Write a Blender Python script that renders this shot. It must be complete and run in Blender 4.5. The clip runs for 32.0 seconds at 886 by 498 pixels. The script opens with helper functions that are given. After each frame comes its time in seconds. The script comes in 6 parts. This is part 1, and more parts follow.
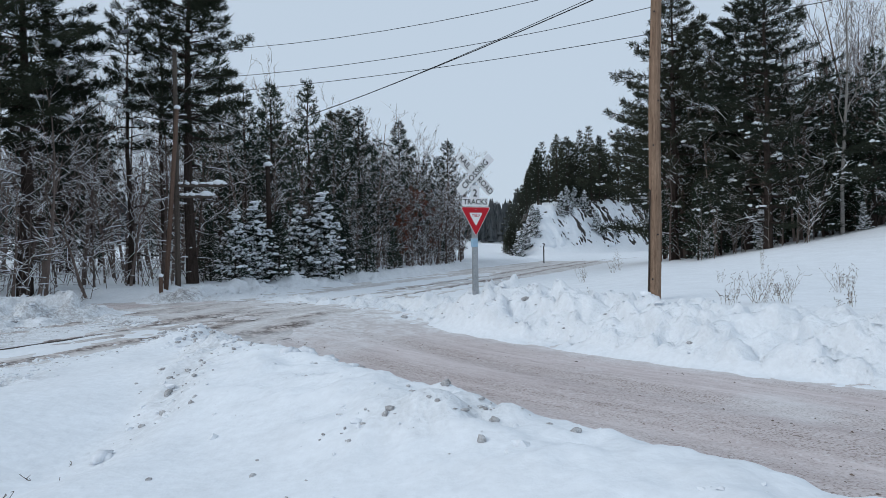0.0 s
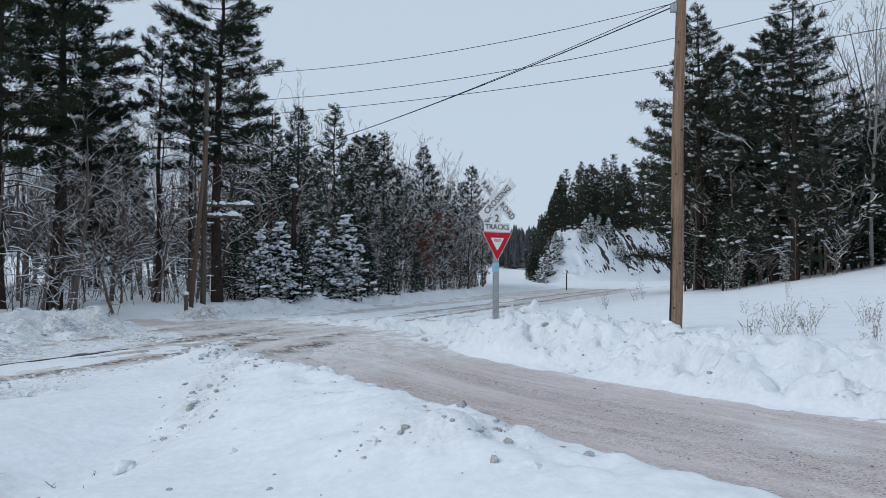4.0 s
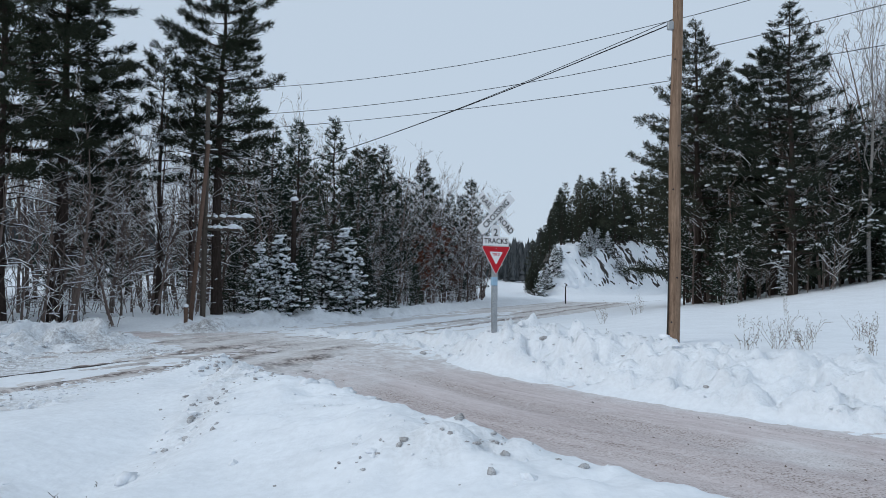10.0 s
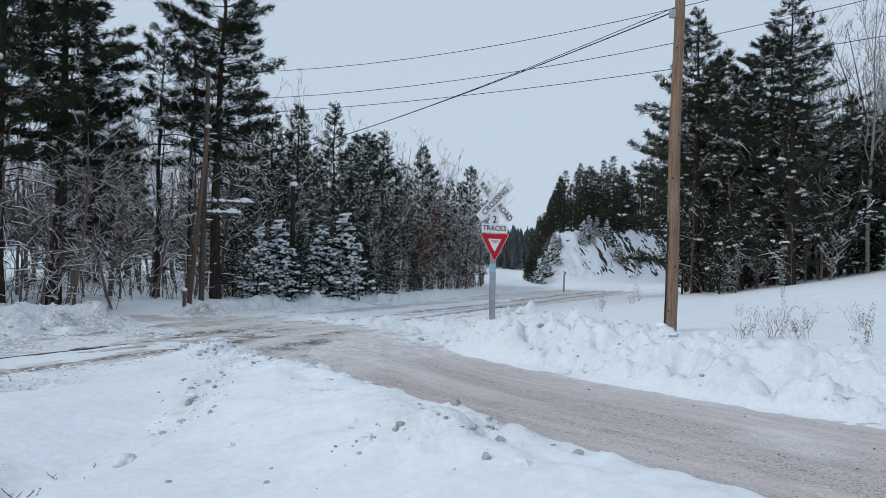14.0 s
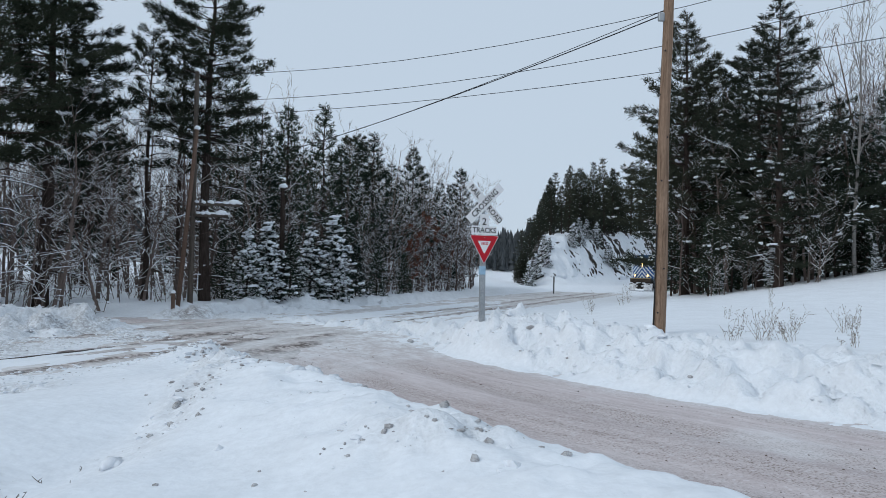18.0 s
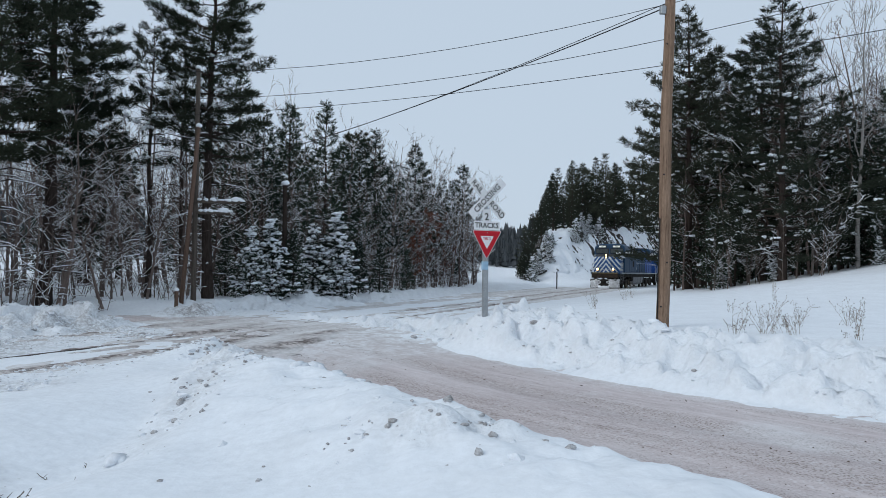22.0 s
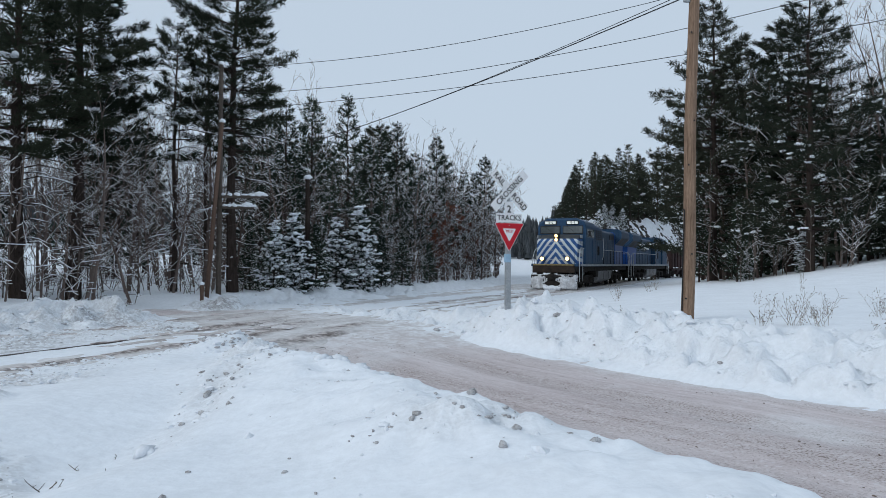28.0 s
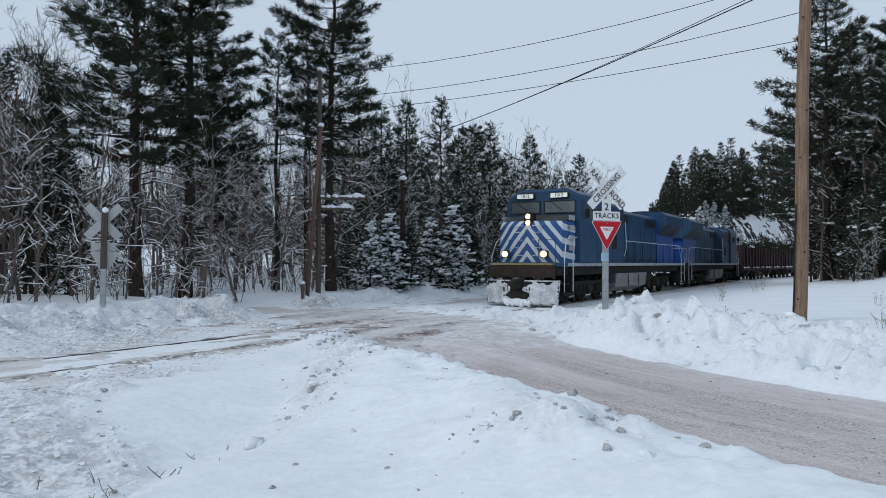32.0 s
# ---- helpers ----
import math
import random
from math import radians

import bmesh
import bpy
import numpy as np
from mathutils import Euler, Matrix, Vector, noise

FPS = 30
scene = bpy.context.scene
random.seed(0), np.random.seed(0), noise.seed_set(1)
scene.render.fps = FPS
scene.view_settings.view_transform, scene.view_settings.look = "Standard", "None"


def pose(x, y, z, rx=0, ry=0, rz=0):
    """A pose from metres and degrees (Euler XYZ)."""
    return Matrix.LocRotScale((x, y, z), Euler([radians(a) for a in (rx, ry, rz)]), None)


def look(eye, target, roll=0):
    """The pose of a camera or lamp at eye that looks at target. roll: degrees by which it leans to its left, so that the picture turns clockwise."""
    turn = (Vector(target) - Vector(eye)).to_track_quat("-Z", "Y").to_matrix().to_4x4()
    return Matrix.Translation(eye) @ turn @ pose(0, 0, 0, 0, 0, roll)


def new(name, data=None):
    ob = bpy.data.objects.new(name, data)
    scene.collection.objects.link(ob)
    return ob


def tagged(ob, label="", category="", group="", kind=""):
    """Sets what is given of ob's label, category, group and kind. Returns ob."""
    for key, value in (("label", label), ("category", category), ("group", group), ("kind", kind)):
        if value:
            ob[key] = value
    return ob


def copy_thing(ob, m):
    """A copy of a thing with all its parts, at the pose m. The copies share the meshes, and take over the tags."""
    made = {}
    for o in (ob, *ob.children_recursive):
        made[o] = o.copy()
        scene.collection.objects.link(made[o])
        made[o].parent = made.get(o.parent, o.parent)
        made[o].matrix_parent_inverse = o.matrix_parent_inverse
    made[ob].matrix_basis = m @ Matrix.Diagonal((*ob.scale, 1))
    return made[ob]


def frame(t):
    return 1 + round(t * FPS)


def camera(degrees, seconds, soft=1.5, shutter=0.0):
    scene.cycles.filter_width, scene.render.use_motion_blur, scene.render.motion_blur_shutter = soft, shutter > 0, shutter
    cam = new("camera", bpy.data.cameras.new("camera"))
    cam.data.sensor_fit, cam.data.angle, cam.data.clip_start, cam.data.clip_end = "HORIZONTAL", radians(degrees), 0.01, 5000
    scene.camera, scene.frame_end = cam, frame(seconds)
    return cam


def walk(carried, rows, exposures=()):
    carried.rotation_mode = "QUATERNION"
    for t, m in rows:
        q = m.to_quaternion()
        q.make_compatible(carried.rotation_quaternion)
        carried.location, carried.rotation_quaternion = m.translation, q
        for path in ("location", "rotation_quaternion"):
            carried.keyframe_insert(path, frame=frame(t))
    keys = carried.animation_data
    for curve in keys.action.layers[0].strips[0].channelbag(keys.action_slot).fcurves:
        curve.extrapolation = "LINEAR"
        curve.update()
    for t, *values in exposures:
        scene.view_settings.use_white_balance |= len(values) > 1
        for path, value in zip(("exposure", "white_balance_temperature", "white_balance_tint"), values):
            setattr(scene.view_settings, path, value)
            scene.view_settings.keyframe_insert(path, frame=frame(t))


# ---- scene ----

# ---------------------------------------------------------------- camera
cam = camera(64.2, 32.0, soft=0.55)
PATH = [
    (0.0, pose(0.033, 0.243, 1.733, 89.83, 0.86, -10.44)),
    (0.5, pose(0.025, 0.257, 1.732, 90.01, 0.55, -10.81)),
    (1.0, pose(0.018, 0.263, 1.737, 90.22, 0.16, -11.21)),
    (1.5, pose(0.010, 0.245, 1.737, 90.58, -0.04, -11.36)),
    (2.0, pose(0.012, 0.246, 1.739, 90.92, -0.10, -11.27)),
    (2.5, pose(0.005, 0.239, 1.737, 91.08, -0.19, -11.15)),
    (3.0, pose(-0.002, 0.228, 1.740, 91.07, -0.29, -11.05)),
    (3.5, pose(-0.004, 0.192, 1.737, 91.16, -0.47, -10.49)),
    (4.0, pose(0.048, 0.103, 1.713, 91.84, -0.41, -8.59)),
    (4.5, pose(0.066, 0.083, 1.716, 92.24, -0.25, -7.54)),
    (6.5, pose(0.047, 0.013, 1.711, 93.27, 0.40, -8.14)),
    (7.0, pose(0.046, 0.006, 1.720, 93.61, 0.60, -8.52)),
    (7.5, pose(0.049, -0.009, 1.721, 93.51, 0.56, -8.75)),
    (8.0, pose(0.038, -0.021, 1.723, 93.14, 0.25, -9.11)),
    (8.5, pose(0.037, -0.024, 1.720, 92.98, -0.09, -9.41)),
    (9.0, pose(0.029, -0.023, 1.724, 93.11, -0.32, -9.41)),
    (9.5, pose(0.038, -0.021, 1.733, 93.13, -0.51, -9.05)),
    (10.0, pose(0.036, -0.020, 1.730, 92.88, -0.60, -8.65)),
    (10.5, pose(0.037, -0.024, 1.731, 92.34, -0.66, -8.21)),
    (11.0, pose(0.032, -0.024, 1.731, 91.85, -0.76, -7.93)),
    (11.5, pose(0.036, -0.029, 1.726, 91.79, -0.77, -7.83)),
    (12.0, pose(0.045, -0.026, 1.731, 91.84, -0.81, -7.79)),
    (12.5, pose(0.043, -0.031, 1.732, 91.88, -0.98, -7.88)),
    (13.0, pose(0.044, -0.025, 1.730, 91.83, -1.10, -8.12)),
    (13.5, pose(0.041, -0.029, 1.728, 91.79, -1.16, -8.45)),
    (14.0, pose(0.046, -0.039, 1.725, 91.81, -1.20, -8.74)),
    (14.5, pose(0.047, -0.025, 1.719, 91.88, -1.26, -9.00)),
    (16.5, pose(0.044, -0.043, 1.726, 91.82, -1.46, -9.43)),
    (17.0, pose(0.051, -0.033, 1.720, 91.87, -1.38, -9.50)),
    (17.5, pose(0.053, -0.038, 1.722, 91.94, -1.20, -9.57)),
    (18.0, pose(0.058, -0.040, 1.725, 91.99, -1.19, -9.53)),
    (18.5, pose(0.054, -0.036, 1.718, 92.04, -1.28, -9.44)),
    (19.0, pose(0.058, -0.026, 1.719, 92.02, -1.30, -9.35)),
    (19.5, pose(0.066, -0.021, 1.711, 92.04, -1.27, -9.31)),
    (20.0, pose(0.060, -0.027, 1.712, 92.00, -1.11, -9.26)),
    (20.5, pose(0.061, -0.028, 1.714, 91.99, -1.01, -9.20)),
    (21.0, pose(0.061, -0.026, 1.713, 91.95, -1.03, -9.27)),
    (21.5, pose(0.060, -0.028, 1.714, 91.83, -0.89, -9.30)),
    (22.0, pose(0.062, -0.028, 1.706, 91.69, -0.78, -9.30)),
    (22.5, pose(0.059, -0.027, 1.709, 91.53, -0.69, -9.23)),
    (23.0, pose(0.064, -0.032, 1.708, 91.51, -0.55, -9.11)),
    (23.5, pose(0.055, -0.034, 1.718, 91.48, -0.51, -9.01)),
    (24.0, pose(0.061, -0.033, 1.718, 91.41, -0.49, -8.83)),
    (24.5, pose(0.052, -0.038, 1.714, 91.26, -0.55, -8.60)),
    (25.0, pose(0.054, -0.036, 1.711, 91.17, -0.64, -8.29)),
    (25.5, pose(0.062, -0.028, 1.713, 91.18, -0.61, -8.03)),
    (27.5, pose(0.051, -0.025, 1.707, 91.08, -0.32, -7.70)),
    (28.0, pose(0.057, -0.021, 1.706, 91.09, -0.44, -7.50)),
    (28.5, pose(0.054, -0.021, 1.705, 90.96, -0.50, -7.23)),
    (29.0, pose(0.046, -0.026, 1.705, 90.77, -0.44, -6.94)),
    (29.5, pose(0.041, -0.033, 1.705, 90.61, -0.27, -6.61)),
    (30.0, pose(0.040, -0.022, 1.701, 90.52, -0.19, -6.07)),
    (30.5, pose(0.032, -0.019, 1.690, 90.52, -0.15, -5.14)),
    (31.0, pose(0.021, -0.012, 1.686, 90.57, -0.16, -3.74)),
    (31.5, pose(-0.002, -0.012, 1.689, 90.75, -0.26, -1.98)),
    (32.0, pose(-0.000, -0.000, 1.700, 91.00, -0.30, 0.00)),
]
walk(cam, PATH, exposures=((0.0, 0.0), (32.0, 0.0)))

# ---------------------------------------------------------------- light: overcast winter sky
world = bpy.data.worlds.new("overcast_sky")
scene.world = world
world.use_nodes = True
wn, wl = world.node_tree.nodes, world.node_tree.links
sky = wn.new("ShaderNodeTexSky")
sky.sky_type, sky.sun_disc = "NISHITA", False
sky.sun_elevation, sky.sun_rotation = radians(42), radians(200)
sky.air_density, sky.dust_density = 1.0, 3.0
cloud = wn.new("ShaderNodeMixRGB")
cloud.inputs["Fac"].default_value = 0.93
cloud.inputs["Color2"].default_value = (5.5, 6.55, 7.75, 1)
wl.new(sky.outputs["Color"], cloud.inputs["Color1"])
bg = wn["Background"]
wl.new(cloud.outputs["Color"], bg.inputs["Color"])
bg.inputs["Strength"].default_value = 0.1
sun = new("sun", bpy.data.lights.new("sun", "SUN"))
sun.data.energy, sun.data.angle, sun.data.color = 1.08, radians(24), (1.0, 0.99, 0.97)
sun.matrix_world = look((-42, 0, 30), (0, 18, 0))

# ---------------------------------------------------------------- materials


def mat(name, color, rough=0.7, metal=0.0, vary=0.25, scale=6.0, bump=0.0, bscale=None, spec=0.3, color2=None, grain=None, obj=0.0, along=None):
    """A principled material with two scales of colour variation and a bump."""
    m = bpy.data.materials.new(name)
    m.use_nodes = True
    n, l = m.node_tree.nodes, m.node_tree.links
    b = n["Principled BSDF"]
    b.inputs["Roughness"].default_value, b.inputs["Metallic"].default_value = rough, metal
    b.inputs["Specular IOR Level"].default_value = spec
    tc = n.new("ShaderNodeTexCoord")
    src = tc.outputs["Object"]
    if grain:
        mp = n.new("ShaderNodeMapping")
        mp.inputs["Scale"].default_value = grain
        l.new(src, mp.inputs["Vector"])
        src = mp.outputs["Vector"]
    if along:
        mp = n.new("ShaderNodeMapping")
        mp.vector_type = "TEXTURE"
        mp.inputs["Rotation"].default_value, mp.inputs["Scale"].default_value = (0, 0, radians(along)), (1, 4, 1)
        l.new(src, mp.inputs["Vector"])
        src = mp.outputs["Vector"]
    n1, n2 = n.new("ShaderNodeTexNoise"), n.new("ShaderNodeTexNoise")
    n1.inputs["Scale"].default_value, n2.inputs["Scale"].default_value = scale, scale * 7.3
    n1.inputs["Detail"].default_value, n2.inputs["Detail"].default_value = 4, 3
    l.new(src, n1.inputs["Vector"])
    l.new(src, n2.inputs["Vector"])
    add = n.new("ShaderNodeMath")
    add.operation = "MULTIPLY_ADD"
    add.inputs[1].default_value = 0.5
    l.new(n2.outputs["Fac"], add.inputs[0])
    half = n.new("ShaderNodeMath")
    half.operation = "MULTIPLY"
    half.inputs[1].default_value = 0.5
    l.new(n1.outputs["Fac"], half.inputs[0])
    l.new(half.outputs[0], add.inputs[2])
    fac = add.outputs[0]
    if obj:
        oi = n.new("ShaderNodeObjectInfo")
        ad = n.new("ShaderNodeMath")
        ad.operation = "MULTIPLY_ADD"
        ad.inputs[1].default_value = obj
        l.new(oi.outputs["Random"], ad.inputs[0])
        sb = n.new("ShaderNodeMath")
        sb.operation = "SUBTRACT"
        sb.inputs[1].default_value = obj * 0.5
        l.new(fac, sb.inputs[0])
        l.new(sb.outputs[0], ad.inputs[2])
        fac = ad.outputs[0]
    r = n.new("ShaderNodeValToRGB")
    c2 = color2 or tuple(min(1, c * (1 + vary)) for c in color)
    c1 = color if color2 else tuple(c * (1 - vary) for c in color)
    r.color_ramp.elements[0].position, r.color_ramp.elements[1].position = 0.35, 0.65
    r.color_ramp.elements[0].color, r.color_ramp.elements[1].color = (*c1, 1), (*c2, 1)
    l.new(fac, r.inputs["Fac"])
    l.new(r.outputs["Color"], b.inputs["Base Color"])
    if bump:
        bp = n.new("ShaderNodeBump")
        bp.inputs["Strength"].default_value, bp.inputs["Distance"].default_value = bump, 0.03
        if bscale:
            n3 = n.new("ShaderNodeTexNoise")
            n3.inputs["Scale"].default_value, n3.inputs["Detail"].default_value = bscale, 5
            l.new(src, n3.inputs["Vector"])
            l.new(n3.outputs["Fac"], bp.inputs["Height"])
        else:
            l.new(fac, bp.inputs["Height"])
        l.new(bp.outputs["Normal"], b.inputs["Normal"])
    return m


def glow(name, color, strength):
    m = bpy.data.materials.new(name)
    m.use_nodes = True
    b = m.node_tree.nodes["Principled BSDF"]
    b.inputs["Base Color"].default_value = (*color, 1)
    b.inputs["Emission Color"].default_value = (*color, 1)
    b.inputs["Emission Strength"].default_value = strength
    return m


SNOW = mat("snow", (0.745, 0.785, 0.83), 0.85, vary=0.06, scale=1.3, bump=0.55, bscale=8.0, spec=0.15)
SNOWCLOD = mat("snow_clod", (0.64, 0.665, 0.70), 0.9, scale=3, bump=0.4, bscale=14, spec=0.1, color2=(0.76, 0.80, 0.85))
DIRTCLOD = mat("dirty_clod", (0.23, 0.222, 0.218), 0.9, scale=9, bump=0.6, spec=0.1, color2=(0.60, 0.61, 0.63))
GRIT = mat("road_grit", (0.05, 0.038, 0.03), 0.9, scale=3, spec=0.1, color2=(0.22, 0.17, 0.145))
TREESNOW = mat("tree_snow", (0.82, 0.86, 0.91), 0.85, vary=0.05, scale=5, spec=0.1)
ROAD = mat("packed_snow_road", (0.49, 0.43, 0.434), 0.75, scale=1.3, bump=0.6, bscale=9, spec=0.2, color2=(0.62, 0.57, 0.575), along=31)


def grit(m, along):
    """Sand flecks and worn wheel bands along the road, and thin snow over it."""
    n, l = m.node_tree.nodes, m.node_tree.links
    b = n["Principled BSDF"]
    col = b.inputs["Base Color"].links[0].from_socket
    tc, mp = n.new("ShaderNodeTexCoord"), n.new("ShaderNodeMapping")
    mp.vector_type = "TEXTURE"
    mp.inputs["Rotation"].default_value, mp.inputs["Scale"].default_value = (0, 0, radians(along)), (1, 11, 1)
    l.new(tc.outputs["Object"], mp.inputs["Vector"])

    def level(scale, lo, hi, vec, detail=3):
        t, r = n.new("ShaderNodeTexNoise"), n.new("ShaderNodeMapRange")
        t.inputs["Scale"].default_value, t.inputs["Detail"].default_value = scale, detail
        r.inputs["From Min"].default_value, r.inputs["From Max"].default_value = lo, hi
        l.new(vec, t.inputs["Vector"])
        l.new(t.outputs["Fac"], r.inputs["Value"])
        return r.outputs["Result"]

    def times(p, q):
        k = n.new("ShaderNodeMath")
        k.operation = "MULTIPLY"
        for i, s in enumerate((p, q)):
            if isinstance(s, float):
                k.inputs[i].default_value = s
            else:
                l.new(s, k.inputs[i])
        return k.outputs[0]

    def over(base, fac, colour):
        k = n.new("ShaderNodeMixRGB")
        k.inputs["Color2"].default_value = (*colour, 1)
        l.new(fac, k.inputs["Fac"])
        l.new(base, k.inputs["Color1"])
        return k.outputs["Color"]

    band = level(0.9, 0.40, 0.66, mp.outputs["Vector"])
    thin = level(5.0, 0.45, 0.70, mp.outputs["Vector"], 5)
    fleck = level(34.0, 0.50, 0.64, tc.outputs["Object"])
    col = over(col, times(band, 0.26), (0.33, 0.28, 0.27))
    col = over(col, times(thin, 0.15), (0.30, 0.25, 0.235))
    col = over(col, times(times(thin, fleck), 0.55), (0.15, 0.115, 0.095))
    col = over(col, times(times(band, fleck), 0.75), (0.17, 0.13, 0.105))
    col = over(col, times(level(16.0, 0.56, 0.66, tc.outputs["Object"], 5), 0.45), (0.66, 0.65, 0.67))
    col = over(col, times(level(0.55, 0.56, 0.72, tc.outputs["Object"], 6), 0.55), (0.72, 0.73, 0.75))
    l.new(col, b.inputs["Base Color"])


def stained(m, layer, low, high, amount, bump=0.0, scale=7.0, relief=""):
    """Mixes a blotchy stain into a material where the mesh's own layer says that it lies."""
    n, l = m.node_tree.nodes, m.node_tree.links
    b = n["Principled BSDF"]
    base = b.inputs["Base Color"].links[0].from_socket
    at_, tc = n.new("ShaderNodeAttribute"), n.new("ShaderNodeTexCoord")
    at_.attribute_name = layer
    n1, n2 = n.new("ShaderNodeTexNoise"), n.new("ShaderNodeTexNoise")
    for t, k in ((n1, scale), (n2, scale * 3.7)):
        t.inputs["Scale"].default_value, t.inputs["Detail"].default_value = k, 4
        l.new(tc.outputs["Object"], t.inputs["Vector"])
    both = n.new("ShaderNodeMath")
    both.operation = "ADD"
    l.new(n1.outputs["Fac"], both.inputs[0])
    l.new(n2.outputs["Fac"], both.inputs[1])
    r = n.new("ShaderNodeMapRange")
    r.inputs["From Min"].default_value, r.inputs["From Max"].default_value = 0.84, 1.18
    l.new(both.outputs[0], r.inputs["Value"])
    ramp = n.new("ShaderNodeValToRGB")
    ramp.color_ramp.elements[0].color, ramp.color_ramp.elements[1].color = (*low, 1), (*high, 1)
    l.new(r.outputs["Result"], ramp.inputs["Fac"])
    f = n.new("ShaderNodeMath")
    f.operation, f.use_clamp = "MULTIPLY", True
    f.inputs[1].default_value = amount
    l.new(at_.outputs["Fac"], f.inputs[0])
    mx = n.new("ShaderNodeMixRGB")
    l.new(f.outputs[0], mx.inputs["Fac"])
    l.new(base, mx.inputs["Color1"])
    l.new(ramp.outputs["Color"], mx.inputs["Color2"])
    l.new(mx.outputs["Color"], b.inputs["Base Color"])
    if bump:
        bp, k = n.new("ShaderNodeBump"), n.new("ShaderNodeMath")
        k.operation = "MULTIPLY"
        l.new(both.outputs[0], k.inputs[0])
        rl = n.new("ShaderNodeAttribute")
        rl.attribute_name = relief or layer
        l.new(rl.outputs["Fac"], k.inputs[1])
        bp.inputs["Strength"].default_value, bp.inputs["Distance"].default_value = bump, 0.10
        l.new(k.outputs[0], bp.inputs["Height"])
        if b.inputs["Normal"].links:
            l.new(b.inputs["Normal"].links[0].from_socket, bp.inputs["Normal"])
        l.new(bp.outputs["Normal"], b.inputs["Normal"])


grit(ROAD, 31)
stained(ROAD, "snowy", (0.52, 0.50, 0.505), (0.74, 0.77, 0.80), 1.0, scale=2.2)
stained(SNOW, "dirt", (0.24, 0.23, 0.228), (0.70, 0.73, 0.765), 1.0, 0.42, 5.0, "rough")
SLUSH = mat("slush", (0.47, 0.45, 0.447), 0.8, scale=1.5, bump=1.0, bscale=9, spec=0.2, color2=(0.73, 0.745, 0.765), along=-31)
stained(SLUSH, "brown", (0.13, 0.109, 0.10), (0.58, 0.54, 0.53), 1.0, 0.6, 2.6)
RAIL = mat("rail_steel", (0.10, 0.085, 0.08), 0.45, 0.7, scale=5)
BARK = mat("pine_bark", (0.022, 0.017, 0.015), 0.95, scale=4, bump=0.8, spec=0.02, color2=(0.062, 0.048, 0.042), grain=(4, 4, 0.7))
GREYBARK = mat("grey_bark", (0.074, 0.056, 0.050), 0.95, scale=5, bump=0.5, spec=0.03, color2=(0.19, 0.152, 0.137), grain=(3, 3, 0.8), obj=0.3)
BIRCHBARK = mat("birch_bark", (0.13, 0.12, 0.112), 0.85, scale=5, bump=0.3, spec=0.06, color2=(0.33, 0.315, 0.30), grain=(1, 1, 6))
PINE = mat("pine_needles", (0.0125, 0.0175, 0.0125), 0.8, scale=0.8, spec=0.04, color2=(0.037, 0.045, 0.030), obj=0.3)
# Needles of the right and hill conifers, lightened in colour to paint in haze.
HAZYPINE = mat("red_pine_needles", (0.020, 0.026, 0.019), 0.8, scale=0.8, spec=0.04, color2=(0.056, 0.062, 0.044), obj=0.3)
SPRUCE = mat("spruce_needles", (0.013, 0.022, 0.017), 0.8, scale=0.9, spec=0.04, color2=(0.036, 0.052, 0.037), obj=0.3)
# Distant trees: the bluish-grey haze of distance is mixed into their colour.
HAZYWOODS = mat("hazy_woods", (0.035, 0.043, 0.048), 0.95, scale=0.05, spec=0.02, color2=(0.10, 0.11, 0.12))
DEADLEAF = mat("dead_leaves", (0.09, 0.034, 0.022), 0.8, scale=3, spec=0.1, color2=(0.22, 0.085, 0.05))
TWIG = mat("twigs", (0.075, 0.062, 0.056), 0.9, scale=4, spec=0.05, color2=(0.17, 0.14, 0.125))
WEED = mat("dry_weed", (0.16, 0.13, 0.10), 0.9, scale=8, spec=0.05, color2=(0.28, 0.23, 0.17))
ROCK = mat("rock", (0.022, 0.020, 0.019), 0.9, scale=0.9, bump=0.9, bscale=2.5, spec=0.2, color2=(0.11, 0.10, 0.094))
POLEWOOD = mat("pole_wood", (0.12, 0.078, 0.054), 0.9, scale=3, bump=0.9, spec=0.06, color2=(0.36, 0.25, 0.18), grain=(9, 9, 0.35))
OLDPOLE = mat("weathered_pole", (0.05, 0.043, 0.038), 0.9, scale=3, bump=0.6, spec=0.06, color2=(0.125, 0.105, 0.09), grain=(8, 8, 0.4))
REDPOLE = mat("reddish_pole", (0.085, 0.055, 0.043), 0.9, scale=3, bump=0.6, spec=0.06, color2=(0.17, 0.115, 0.09), grain=(8, 8, 0.4))
WIRE = mat("wire", (0.02, 0.02, 0.022), 0.5, scale=3)
GALV = mat("galvanised_steel", (0.28, 0.30, 0.31), 0.5, 0.55, scale=5, color2=(0.42, 0.44, 0.46))
SIGNWHITE = mat("sign_white", (0.77, 0.78, 0.79), 0.45, vary=0.06, scale=6)
SIGNBACK = mat("sign_back", (0.40, 0.41, 0.42), 0.5, 0.3, vary=0.12, scale=6)
SIGNRED = mat("sign_red", (0.48, 0.006, 0.018), 0.45, vary=0.08, scale=6)
BLACK = mat("black_paint", (0.012, 0.012, 0.013), 0.5, scale=6)
BLUE = mat("loco_blue", (0.008, 0.034, 0.080), 0.5, scale=1.6, color2=(0.026, 0.074, 0.145), spec=0.25, grain=(3, 3, 0.5))
BLUECLEAN = mat("loco_blue_fresh", (0.008, 0.07, 0.30), 0.4, vary=0.15, scale=1.4, spec=0.45)
GREYGRIME = mat("underframe_grime", (0.010, 0.0095, 0.009), 0.85, scale=3, color2=(0.042, 0.037, 0.033), bump=0.3, spec=0.15)
